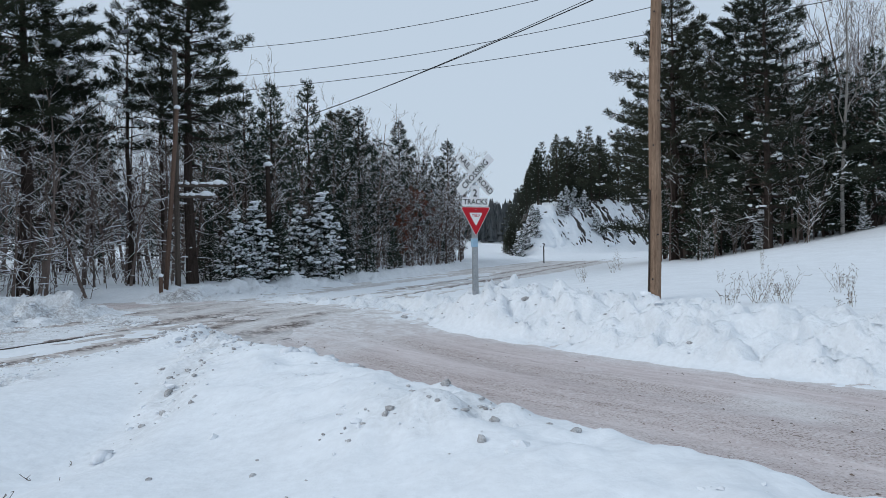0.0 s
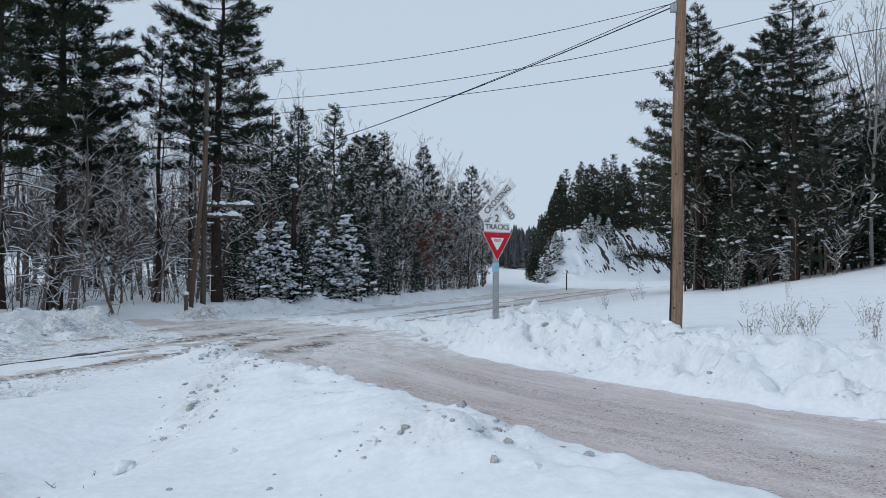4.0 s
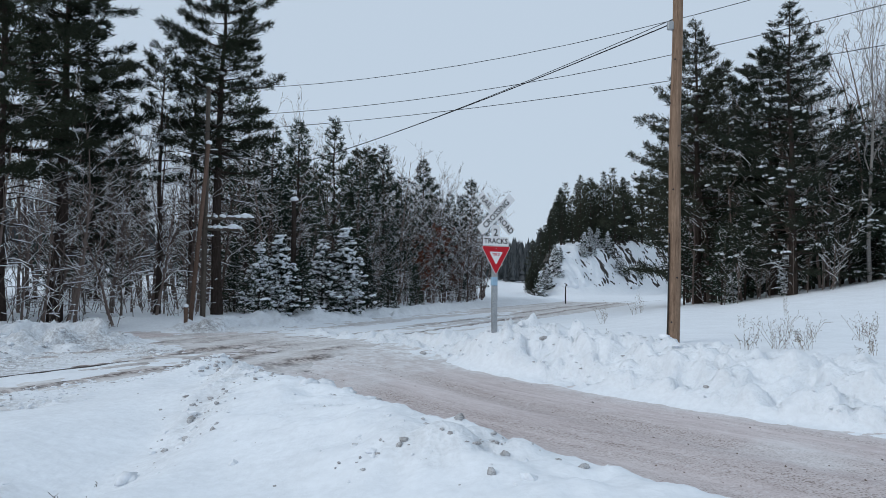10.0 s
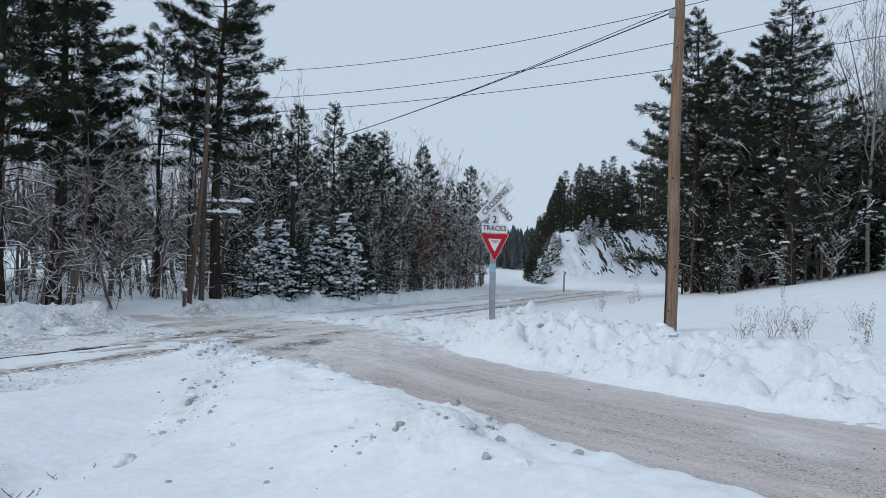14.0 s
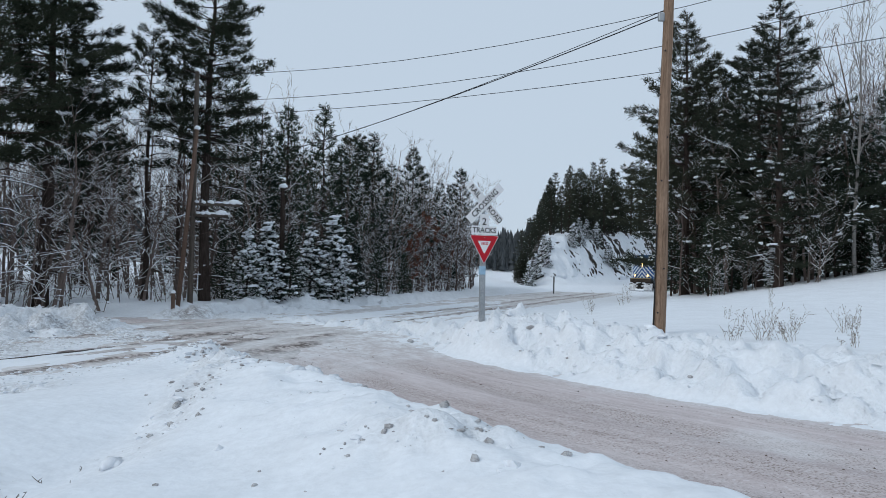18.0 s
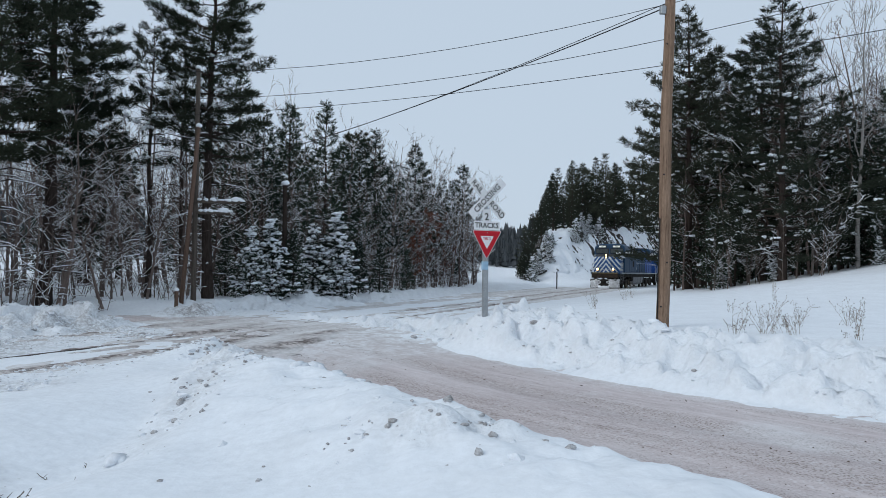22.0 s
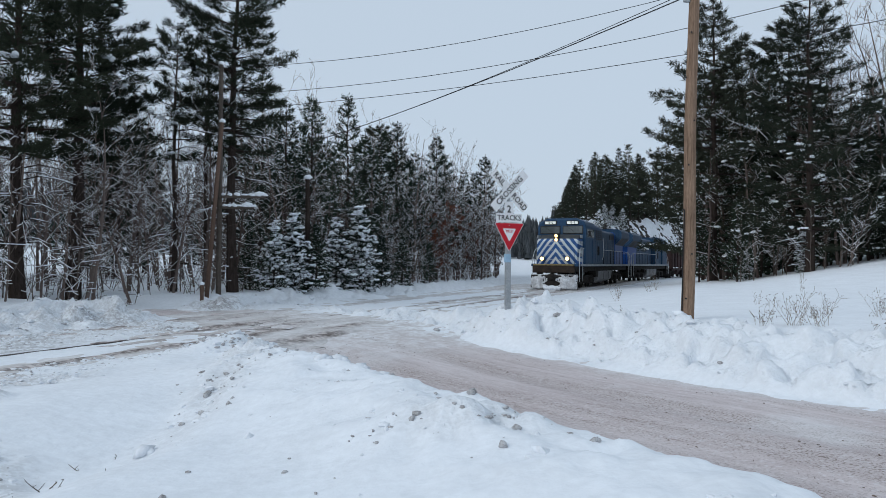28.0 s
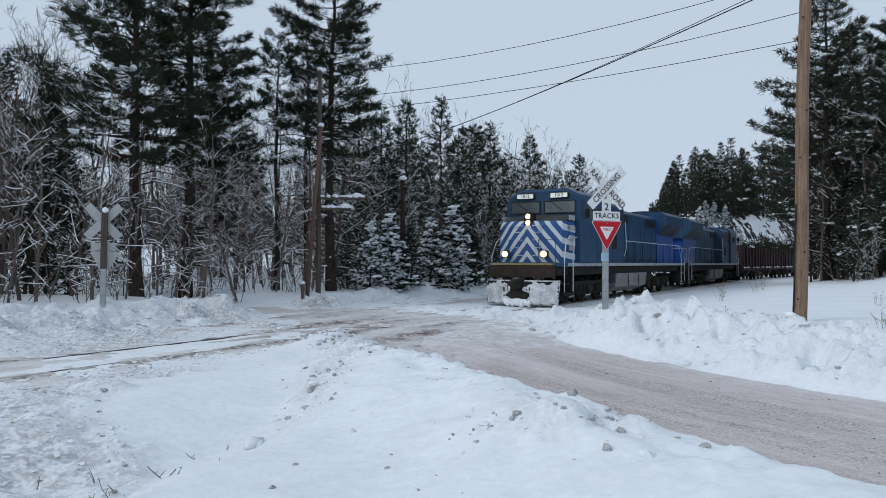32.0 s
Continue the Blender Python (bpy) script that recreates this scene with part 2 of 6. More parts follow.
TANK = mat("fuel_tank_grey", (0.16, 0.16, 0.165), 0.7, scale=1.5, color2=(0.27, 0.27, 0.28))
SILL = mat("sill_stripe", (0.22, 0.24, 0.26), 0.6, scale=2, color2=(0.40, 0.43, 0.45))
RUST = mat("rusty_buffer", (0.012, 0.010, 0.009), 0.85, scale=4, color2=(0.05, 0.034, 0.023))
ORECAR = mat("ore_car_brown", (0.022, 0.012, 0.012), 0.8, scale=1.6, color2=(0.060, 0.033, 0.032), obj=0.2)
PLOUGHSNOW = mat("plough_snow", (0.34, 0.34, 0.35), 0.9, scale=3.5, bump=0.5, bscale=9, spec=0.1, color2=(0.76, 0.79, 0.82))
GLARE = mat("antiglare_grey", (0.035, 0.04, 0.045), 0.8, scale=3, color2=(0.085, 0.09, 0.095), spec=0.1)
YELLOWED = mat("grimy_yellow", (0.16, 0.12, 0.05), 0.8, scale=6, color2=(0.38, 0.30, 0.15), spec=0.1)
RAILING = mat("railing_white", (0.50, 0.53, 0.55), 0.5, scale=5)
# Grey base stands in for the sky reflected in the glass.
WINDOW = mat("cab_window", (0.085, 0.10, 0.105), 0.06, scale=2, spec=0.9)
STEELBLUE = mat("blue_tape", (0.30, 0.46, 0.60), 0.5, vary=0.1, scale=6)
LAMP = glow("headlight", (1.0, 0.67, 0.27), 3.4)
BOARD = glow("number_board", (0.80, 0.84, 0.78), 0.22)


def stripes():
    """Blue paint with white chevrons that rise to the centre line."""
    m = mat("nose_blue", (0.010, 0.060, 0.20), 0.45, scale=2.0, color2=(0.022, 0.095, 0.27), spec=0.4)
    m.name = "nose_chevrons"
    n, l = m.node_tree.nodes, m.node_tree.links
    b = n["Principled BSDF"]
    base = b.inputs["Base Color"].links[0].from_socket
    tc = n.new("ShaderNodeTexCoord")
    sp = n.new("ShaderNodeSeparateXYZ")
    l.new(tc.outputs["Object"], sp.inputs[0])
    ab = n.new("ShaderNodeMath")
    ab.operation = "ABSOLUTE"
    l.new(sp.outputs["Y"], ab.inputs[0])
    ma = n.new("ShaderNodeMath")
    ma.operation = "MULTIPLY_ADD"
    ma.inputs[1].default_value = 1.25
    l.new(ab.outputs[0], ma.inputs[0])
    l.new(sp.outputs["Z"], ma.inputs[2])
    md = n.new("ShaderNodeMath")
    md.operation = "MODULO"
    md.inputs[1].default_value = 0.54
    l.new(ma.outputs[0], md.inputs[0])
    gt = n.new("ShaderNodeMath")
    gt.operation = "GREATER_THAN"
    gt.inputs[1].default_value = 0.30
    l.new(md.outputs[0], gt.inputs[0])
    mx = n.new("ShaderNodeMixRGB")
    mx.inputs["Color2"].default_value = (0.52, 0.56, 0.58, 1)
    l.new(gt.outputs[0], mx.inputs["Fac"])
    l.new(base, mx.inputs["Color1"])
    l.new(mx.outputs["Color"], b.inputs["Base Color"])
    return m


CHEVRON = stripes()

# ---------------------------------------------------------------- mesh helpers
rng = np.random.default_rng(7)


class Geo:
    """Vertices and faces gathered for one mesh."""

    def __init__(self):
        self.v, self.f, self.s = [], [], []

    def add(self, verts, faces, slot=0):
        o = len(self.v)
        self.v.extend([tuple(p) for p in verts])
        self.f.extend([tuple(i + o for i in f) for f in faces])
        self.s.extend([slot] * len(faces))
        return self

    def box(self, lo, hi, b=0.015):
        """A box with chamfered edges."""
        c = [(a + d) / 2 for a, d in zip(lo, hi)]
        h = [abs(d - a) / 2 for a, d in zip(lo, hi)]
        b = min(b, min(h) * 0.6)
        o, idx = [], {}
        for sx in (-1, 1):
            for sy in (-1, 1):
                for sz in (-1, 1):
                    s = (sx, sy, sz)
                    for ax in range(3):
                        idx[(s, ax)] = len(o)
                        o.append([c[k] + s[k] * (h[k] - (0 if k == ax else b)) for k in range(3)])
        fs = []
        for ax in range(3):
            u, w = [k for k in range(3) if k != ax]
            for sg in (-1, 1):
                q = []
                for su, sw in ((-1, -1), (1, -1), (1, 1), (-1, 1)):
                    s = [0, 0, 0]
                    s[ax], s[u], s[w] = sg, su, sw
                    q.append(idx[(tuple(s), ax)])
                fs.append(q)
            for su in (-1, 1):
                for sw in (-1, 1):
                    s0, s1 = [0, 0, 0], [0, 0, 0]
                    s0[u] = s1[u] = su
                    s0[w] = s1[w] = sw
                    s0[ax], s1[ax] = -1, 1
                    s0, s1 = tuple(s0), tuple(s1)
                    fs.append([idx[(s0, u)], idx[(s1, u)], idx[(s1, w)], idx[(s0, w)]])
        for sx in (-1, 1):
            for sy in (-1, 1):
                for sz in (-1, 1):
                    s = (sx, sy, sz)
                    fs.append([idx[(s, 0)], idx[(s, 1)], idx[(s, 2)]])
        return self.add(o, fs)

    def tube(self, pts, radii, n=6, caps=True):
        """A tapered tube along points."""
        pts = np.asarray(pts, float)
        radii = np.broadcast_to(np.asarray(radii, float), (len(pts),))
        t = np.gradient(pts, axis=0)
        t /= np.linalg.norm(t, axis=1)[:, None] + 1e-9
        ref = np.where(np.abs(t[:, 2:3]) > 0.9, np.array([[1.0, 0, 0]]), np.array([[0, 0, 1.0]]))
        a = np.cross(t, ref)
        a /= np.linalg.norm(a, axis=1)[:, None] + 1e-9
        b = np.cross(t, a)
        an = np.arange(n) * 2 * np.pi / n
        ring = pts[:, None] + radii[:, None, None] * (np.cos(an)[None, :, None] * a[:, None] + np.sin(an)[None, :, None] * b[:, None])
        fs = [(i * n + j, i * n + (j + 1) % n, (i + 1) * n + (j + 1) % n, (i + 1) * n + j) for i in range(len(pts) - 1) for j in range(n)]
        if caps:
            fs += [tuple(range(n))[::-1], tuple((len(pts) - 1) * n + j for j in range(n))]
        return self.add(ring.reshape(-1, 3), fs)

    def rod(self, p, q, r, n=6):
        return self.tube([p, q], r, n)

    def blob(self, c, r, seed=0, rough=0.25, flat=1.0):
        """A lumpy 20-sided ball, for snow pads and clods."""
        g = np.random.default_rng(seed)
        p = ICO * (1 + rough * (g.random((12, 1)) - 0.5) * 2)
        r = np.broadcast_to(np.asarray(r, float), (3,))
        an = g.random() * 6.28
        rot = np.array([[np.cos(an), -np.sin(an), 0], [np.sin(an), np.cos(an), 0], [0, 0, 1]])
        return self.add((p * r) @ rot.T * [1, 1, flat] + np.asarray(c), ICOF)

    def mesh(self, name, mats, smooth=False):
        me = bpy.data.meshes.new(name)
        me.from_pydata(self.v, [], self.f)
        for m in mats if isinstance(mats, (list, tuple)) else [mats]:
            me.materials.append(m)
        if any(self.s):
            me.polygons.foreach_set("material_index", self.s)
        if smooth:
            me.polygons.foreach_set("use_smooth", [True] * len(me.polygons))
        me.validate()
        me.update()
        return me


PHI = (1 + 5 ** 0.5) / 2
ICO = np.array([(-1, PHI, 0), (1, PHI, 0), (-1, -PHI, 0), (1, -PHI, 0), (0, -1, PHI), (0, 1, PHI), (0, -1, -PHI), (0, 1, -PHI), (PHI, 0, -1), (PHI, 0, 1), (-PHI, 0, -1), (-PHI, 0, 1)]) / math.hypot(1, PHI)
ICOF = [(0, 11, 5), (0, 5, 1), (0, 1, 7), (0, 7, 10), (0, 10, 11), (1, 5, 9), (5, 11, 4), (11, 10, 2), (10, 7, 6), (7, 1, 8), (3, 9, 4), (3, 4, 2), (3, 2, 6), (3, 6, 8), (3, 8, 9), (4, 9, 5), (2, 4, 11), (6, 2, 10), (8, 6, 7), (9, 8, 1)]


def part(name, geo, material, parent, label="", smooth=False):
    """One mesh under a thing or a part; geo may be a mesh that is shared."""
    me = geo if isinstance(geo, bpy.types.Mesh) else geo.mesh(name, material, smooth)
    ob = new(name, me)
    ob.parent = parent
    return tagged(ob, label) if label else ob


def thing(name, label, category, group="", kind="", m=None, geo=None, material=None, smooth=False):
    me = geo.mesh(name, material, smooth) if geo is not None else None
    ob = tagged(new(name, me), label, category, group, kind)
    if m is not None:
        ob.matrix_basis = m
    return ob


def layer(ob, name, values):
    """Gives a mesh one number a vertex, for its material."""
    a = ob.data.attributes.new(name, "FLOAT", "POINT")
    a.data.foreach_set("value", np.asarray(values, np.float32).ravel())


def vnoise(x, y, scale, seed):
    """Smooth value noise in -1..1 on arrays."""
    x, y = np.asarray(x, float) / scale, np.asarray(y, float) / scale
    xi, yi = np.floor(x).astype(np.int64), np.floor(y).astype(np.int64)
    u, w = x - xi, y - yi
    u, w = u * u * (3 - 2 * u), w * w * (3 - 2 * w)

    def h(a, b):
        k = (a * 374761393 + b * 668265263 + seed * 974634777) & 0xFFFFFFFF
        k = ((k ^ (k >> 13)) * 1274126177) & 0xFFFFFFFF
        return ((k ^ (k >> 16)) & 0xFFFF) / 32767.5 - 1

    return (h(xi, yi) * (1 - u) + h(xi + 1, yi) * u) * (1 - w) + (h(xi, yi + 1) * (1 - u) + h(xi + 1, yi + 1) * u) * w


def step(x, a, b):
    t = np.clip((np.asarray(x, float) - a) / (b - a), 0, 1)
    return t * t * (3 - 2 * t)


# ---------------------------------------------------------------- plan: track, road, ground
T0 = np.array([3.19, 27.47])       # a place on the track beyond the crossing
TU = np.array([0.515, 0.857])    # along the track, away from the camera
TN = np.array([-0.857, 0.515])   # across it, towards the left woods


def at(s, p):
    """A place s along the track and p across it."""
    return T0 + s * TU + p * TN


BEND = np.arange(0, 340, 0.5)
TURNED = -0.0076 * np.clip(BEND - 50, 0, 52)     # the track bends away from the hill past s = 50
MAIN = np.cumsum(np.stack([np.cos(TURNED), np.sin(TURNED)], 1) * 0.5, 0) - 0.5


def main_track(s):
    """A place on the main track."""
    if s < 50:
        return at(s, 0.0)
    return at(float(np.interp(s, BEND, MAIN[:, 0])), float(np.interp(s, BEND, MAIN[:, 1])))


ROADLINE = [((26.3, -26.8), 3.35), ((11.4, -2.45), 3.35), ((7.0, 4.26), 3.27), ((3.93, 9.48), 2.76), ((1.1, 14.6), 2.5), ((-1.0, 19), 2.6), ((-3.6, 23.2), 1.2), ((-9, 26.0), 1.0), ((-20, 26.5), 1.0)]


def road_near(x, y):
    """Distance to the road's centre line, its half width there, the run along it, and the side."""
    x, y = np.asarray(x, float), np.asarray(y, float)
    best, hw, run, side = np.full(x.shape, 1e9), np.zeros(x.shape), np.zeros(x.shape), np.zeros(x.shape)
    total = 0.0
    for (a, wa), (b, wb) in zip(ROADLINE, ROADLINE[1:]):
        a, b = np.array(a, float), np.array(b, float)
        L = np.hypot(*(b - a))
        d = (b - a) / L
        k = np.clip((x - a[0]) * d[0] + (y - a[1]) * d[1], 0, L)
        ex, ey = x - a[0] - k * d[0], y - a[1] - k * d[1]
        e = np.hypot(ex, ey)
        m = e < best
        best, hw = np.where(m, e, best), np.where(m, wa + (wb - wa) * k / L, hw)
        run, side = np.where(m, total + k, run), np.where(m, np.sign(d[0] * ey - d[1] * ex), side)
        total += L
    return best, hw, run, side


def track2_offset(s):
    """How far the second track lies from the first."""
    return 4.3 + 11.0 * step(s, 48, 84)


def road_z(run):
    return -0.34 + 0.33 * step(run, 44, 54)


def rubble_side(x, y):
    """Where the snow thrown from the tracks lies, on the near side."""
    return step(np.interp(y, [5, 6.6, 8.4, 9.5, 14.4, 17.3, 19, 23], [-2.4, -3.1, -3.9, -4.1, -3.9, -3.4, -2.4, 1.0]) + 0.5 * vnoise(x, y, 0.9, 18) - x, -0.25, 0.35)


def ridge_x(y):
    """Where the ploughed mound by the road falls off to the smooth hollow."""
    return np.interp(y, [2, 4, 5.2, 7, 9.6, 12, 15.7, 18], [-4.6, -3.4, -2.8, -2.0, -1.75, -1.7, -1.85, -2.2])


def ridge_face(x, y):
    """The broken slope of that mound."""
    d = x - ridge_x(y) - 0.12 * vnoise(x, y, 0.8, 51)
    return np.exp(-((d - 0.12) / 0.36) ** 2) * step(y, 6.0, 9.5) * (1 - step(y, 15.5, 17.5))


def dimples(x, y):
    """The trampled patch on the mound."""
    return np.exp(-((x - 1.05) / 0.75) ** 2 - ((y - 6.15) / 0.5) ** 2)


def height(x, y, rough=1.0):
    x, y = np.asarray(x, float), np.asarray(y, float)
    s = (x - T0[0]) * TU[0] + (y - T0[1]) * TU[1]
    p = (x - T0[0]) * TN[0] + (y - T0[1]) * TN[1]
    p0 = p
    p = p - np.interp(s, MAIN[:, 0], MAIN[:, 1])
    big, mid, small, tiny = vnoise(x, y, 9, 1), vnoise(x, y, 2.3, 2), vnoise(x, y, 0.62, 3), vnoise(x, y, 0.24, 4)
    # open ground on the near side, the hollow by the road and the rising field
    rx = ridge_x(y) + 0.12 * vnoise(x, y, 0.8, 51)
    near = 0.05 - 0.30 * step(-p, 3.0, 5.5) * step(x, rx + 0.65, rx - 0.45) - 0.12 * step(-p, 3.5, 8) * step(x, 1.5, -2.5) + 0.10 * step(y, 6, 1)
    field = 0.38 + 0.03 * big + step(y, 17, 36) * (np.clip(-p - 10, 0, 60) * 0.19 + 0.2) + 0.10 * np.clip(-p - 40, 0, 400)
    field = field * (0.12 + 0.88 * step(-p, 3.5, 9.5))
    near = near + (field - near) * step(x + 0.5 * (y - 9), 5.5, 8.5)
    far = 0.30 + 0.02 * np.clip(p - 8, 0, 60) + 0.06 * big
    z = near + (far - near) * step(p, -1, 3)
    z = z + 0.03 * big + 0.025 * mid
    # the two tracks lie in a shallow bed
    p2 = track2_offset(s)
    bed = np.maximum(1 - step(np.abs(p), 1.6, 3.4), 1 - step(np.abs(p0 - p2), 1.5, 2.8))
    bed = np.maximum(bed, ((p > 0) & (p < 4.3) & (s < 48)) * 0.9)
    bed = bed * (1 - 0.75 * step(-s, 14, 22) * step(p, 1.9, 2.6))
    z = z * (1 - bed) - 0.02 * bed
    # banks: beyond the tracks, and by the sign
    crest = 0.0 + 0.10 * step(-s, 8, 11) + 0.09 * vnoise(s, p, 3.2, 9) + 0.13 * vnoise(x, y, 1.1, 10) * (0.6 + 0.4 * np.sign(vnoise(x, y, 4, 12)))
    wide = np.exp(-((p - 6.7 - 0.5 * mid) / 1.35) ** 2) * (1 - step(s, 42, 50))
    d, hw, run, side = road_near(x, y)
    e = d - hw + np.where(side > 0, 0.20, 0.12) * vnoise(x, y, 1.7, 5) + 0.06 * small
    z = z + wide * crest
    z = z + wide * (0.17 * step(vnoise(x, y, 0.85, 35), 0.05, 0.32) + 0.10 * step(vnoise(x, y, 0.45, 36), 0.1, 0.35) - 0.10)
    z = z + np.exp(-((p - 6.3) / 0.8) ** 2 - ((s + 5.5) / 1.3) ** 2) * (0.22 + 0.1 * small)
    lumps = np.exp(-((p - 5.2) / 1.5) ** 2) * step(-s, 8.5, 11)
    z = z + lumps * (0.04 + 0.16 * vnoise(x, y, 1.2, 21) + 0.32 * (0.5 - np.abs(vnoise(x, y, 0.75, 23))) + 0.10 * vnoise(x, y, 0.35, 25) + 0.20 * step(vnoise(x, y, 0.7, 37), 0.0, 0.22) * step(mid, -0.6, 0.2))
    z = z + wide * (0.15 * (0.5 - np.abs(vnoise(x, y, 0.7, 26))) + 0.16 * (0.5 - np.abs(vnoise(x, y, 0.38, 27))))
    bysign = step(x, 2.5, 3.7) * np.exp(-(((x - 4.1) / 1.8) ** 2 + ((y - 16.5) / 1.4) ** 2))
    z = z + bysign * (0.44 + 0.06 * mid + 0.08 * vnoise(x, y, 0.8, 24))
    z = z + np.exp(-(((s - 4.0) / 6.0) ** 2 + ((p + 4.2) / 1.1) ** 2)) * (0.05 + 0.10 * vnoise(x, y, 0.9, 22))
    # the heap at the corner of the road and the near rail
    z = z + np.exp(-((p + 1.8) / 0.55) ** 2 - ((s + 13.3) / 2.1) ** 2) * (0.36 + 0.08 * mid + 0.06 * small)
    # ploughed banks beside the road
    bank = np.where(side > 0, step(e, 0.0, 0.9) * (1 - step(e, 1.2, 3.0)), step(e, 0.15, 1.9) * (1 - step(e, 2.0, 3.6)))
    bh = np.where(side > 0, 0.30 + 0.03 * np.exp(-((run - 44.5) / 4.0) ** 2) - 0.16 * step(run, 46.0, 49.5), 0.09) + 0.07 * mid
    off = 1 - (1 - step(np.abs(p), 2.2, 4.0)) * 1.0
    off = off * (1 - (p > -2) * (s < 30))
    rz = road_z(run)
    z = z + bank * bh * off
    m = 1 - step(e, -0.35, 0.45)
    soft = np.where(side > 0, m, 1 - step(e, -0.35, 1.9))
    z = z * (1 - soft) + (rz - 0.05) * soft
    z = z + 0.75 * bysign * (soft - m)
    fringe = step(e, -1.0, -0.3) * m
    z = z + 0.034 * step(e, -0.9, -0.1) * m + fringe * (0.020 * vnoise(x, y, 0.4, 38) + 0.012 * vnoise(x, y, 0.17, 39))
    # broken snow: near the tracks and on the banks
    broken = np.clip(np.where(side > 0, bank * 0.38, step(e, 0.05, 0.45) * (1 - step(e, 2.4, 4.0)) * 0.95) * off + 0.45 * step(-p, 1.2, 1.8) * rubble_side(x, y) * step(-s, 5, 9) + 0.8 * wide + 0.9 * lumps + 0.7 * bysign + 0.6 * ridge_face(x, y) * step(vnoise(x, y, 0.5, 52), -0.5, 0.4) + 0.35 * dimples(x, y), 0, 1) * (1 - m)
    fieldside = step(x + 0.5 * (y - 9), 6.0, 8.0) * (1 - step(e, 2.0, 4.5)) * (1 - m) * 0.9
    broken = np.maximum(broken, fieldside)
    if rough == -1:
        return broken
    if rough == -2:
        trackside = np.clip(step(-p, 0.9, 1.3) * rubble_side(x, y) * step(-s, 5.5, 8.5) * (1 - 0.35 * step(-p, 3.0, 8.0)) + step(p, 1.0, 1.6) * (1 - step(p, 4.6, 6.6)) * step(-s, 9, 12) * 0.8, 0, 1)
        heap = np.exp(-((p - 6.3) / 0.9) ** 2 - ((s + 5.5) / 1.6) ** 2)
        return np.clip(0.85 * trackside * (0.6 + 0.5 * vnoise(x, y, 1.3, 53)) + 0.8 * heap + 0.30 * ridge_face(x, y) + 0.25 * dimples(x, y) + 0.14 * wide + 0.10 * lumps, 0, 1) * (1 - m)
    chunk = np.maximum(0, vnoise(x, y, 0.46, 6) + 0.5 * vnoise(x, y, 0.23, 7)) ** 0.7
    block = step(vnoise(x + 0.1 * small, y, 0.36, 28) + 0.3 * tiny, 0.20, 0.36) + 0.6 * step(vnoise(x, y, 0.21, 29), 0.25, 0.45)
    pit = np.maximum(0, vnoise(x, y, 0.34, 15) - 0.30) + 0.7 * np.maximum(0, vnoise(x, y, 0.19, 16) - 0.25)
    z = z + rough * broken * (0.09 * small + 0.07 * tiny + 0.19 * (1 - 0.6 * fieldside) * chunk * (0.45 + 0.55 * step(mid, -0.4, 0.5)) + 0.035 * vnoise(x, y, 0.15, 17) - 0.20 * pit + 0.065 * block + 0.9 * fieldside * (0.09 * block + 0.05 * tiny - 0.20 * pit))
    z = z + rough * (1 - broken) * (1 - m) * 0.012 * vnoise(x, y, 0.5, 8)
    # far land: the hill with the outcrop, and woods that rise away
    hx, hy = x - 30.0, y - 100.0
    q = hx * -0.664 + hy * 0.747          # behind the face
    r = hx * 0.747 + hy * 0.664           # along the face
    hill = (7.6 + 0.05 * np.clip(r, 0, 70)) * step(q, -3.5, 3.5 + 1.5 * big + 0.8 * vnoise(x, y, 3.1, 14)) * step(r, -3, 9) * step(p, 3.0, 7.0) * step(x / np.maximum(y, 1.0), 0.281, 0.32)
    z = z + hill + 0.05 * np.clip(p - 45, 0, 200) + 0.02 * np.clip(np.hypot(x, y) - 160, 0, 700) * step(y, 100, 200)
    return z


def ground_z(x, y):
    return float(height(np.array([x]), np.array([y]), 0.0)[0])


# ---------------------------------------------------------------- structure: ground, road, tracks, outcrop
def spread(lo, hi, fine, a, b, grow):
    """Grid lines that are fine between lo and hi and widen out to a and b."""
    mid = list(np.arange(lo, hi + 1e-6, fine))
    left, right, w = [], [], fine
    x = lo
    while x > a:
        w *= grow
        x -= w
        left.append(x)
    w, x = fine, hi
    while x < b:
        w *= grow
        x += w
        right.append(x)
    return np.array(left[::-1] + mid + right)


def sheet(xs, ys, zf):
    X, Y = np.meshgrid(xs, ys)
    Z = zf(X, Y)
    nx = len(xs)
    i = np.arange(len(ys) - 1)[:, None] * nx + np.arange(nx - 1)[None, :]
    f = np.stack([i, i + 1, i + nx + 1, i + nx], -1).reshape(-1, 4)
    return np.stack([X, Y, Z], -1).reshape(-1, 3), f


def build_ground():
    xs = spread(-11, 11, 0.085, -1800, 1800, 1.09)
    ys = spread(3.2, 17, 0.078, -900, 17.05, 1.06)
    ys = np.concatenate([ys[ys < 17.04], spread(17.1, 33, 0.14, 17.05, 2600, 1.06)])
    v, f = sheet(xs, ys, height)
    g = Geo()
    g.v, g.f, g.s = v.tolist(), f.tolist(), [0] * len(f)
    ob = thing("ground", "trampled and ploughed white snow cover with soft banks", "snow ground", kind="structure", geo=g, material=SNOW, smooth=True)
    layer(ob, "dirt", height(v[:, 0], v[:, 1], -2))
    layer(ob, "rough", step(height(v[:, 0], v[:, 1], -1), 0.35, 0.85))


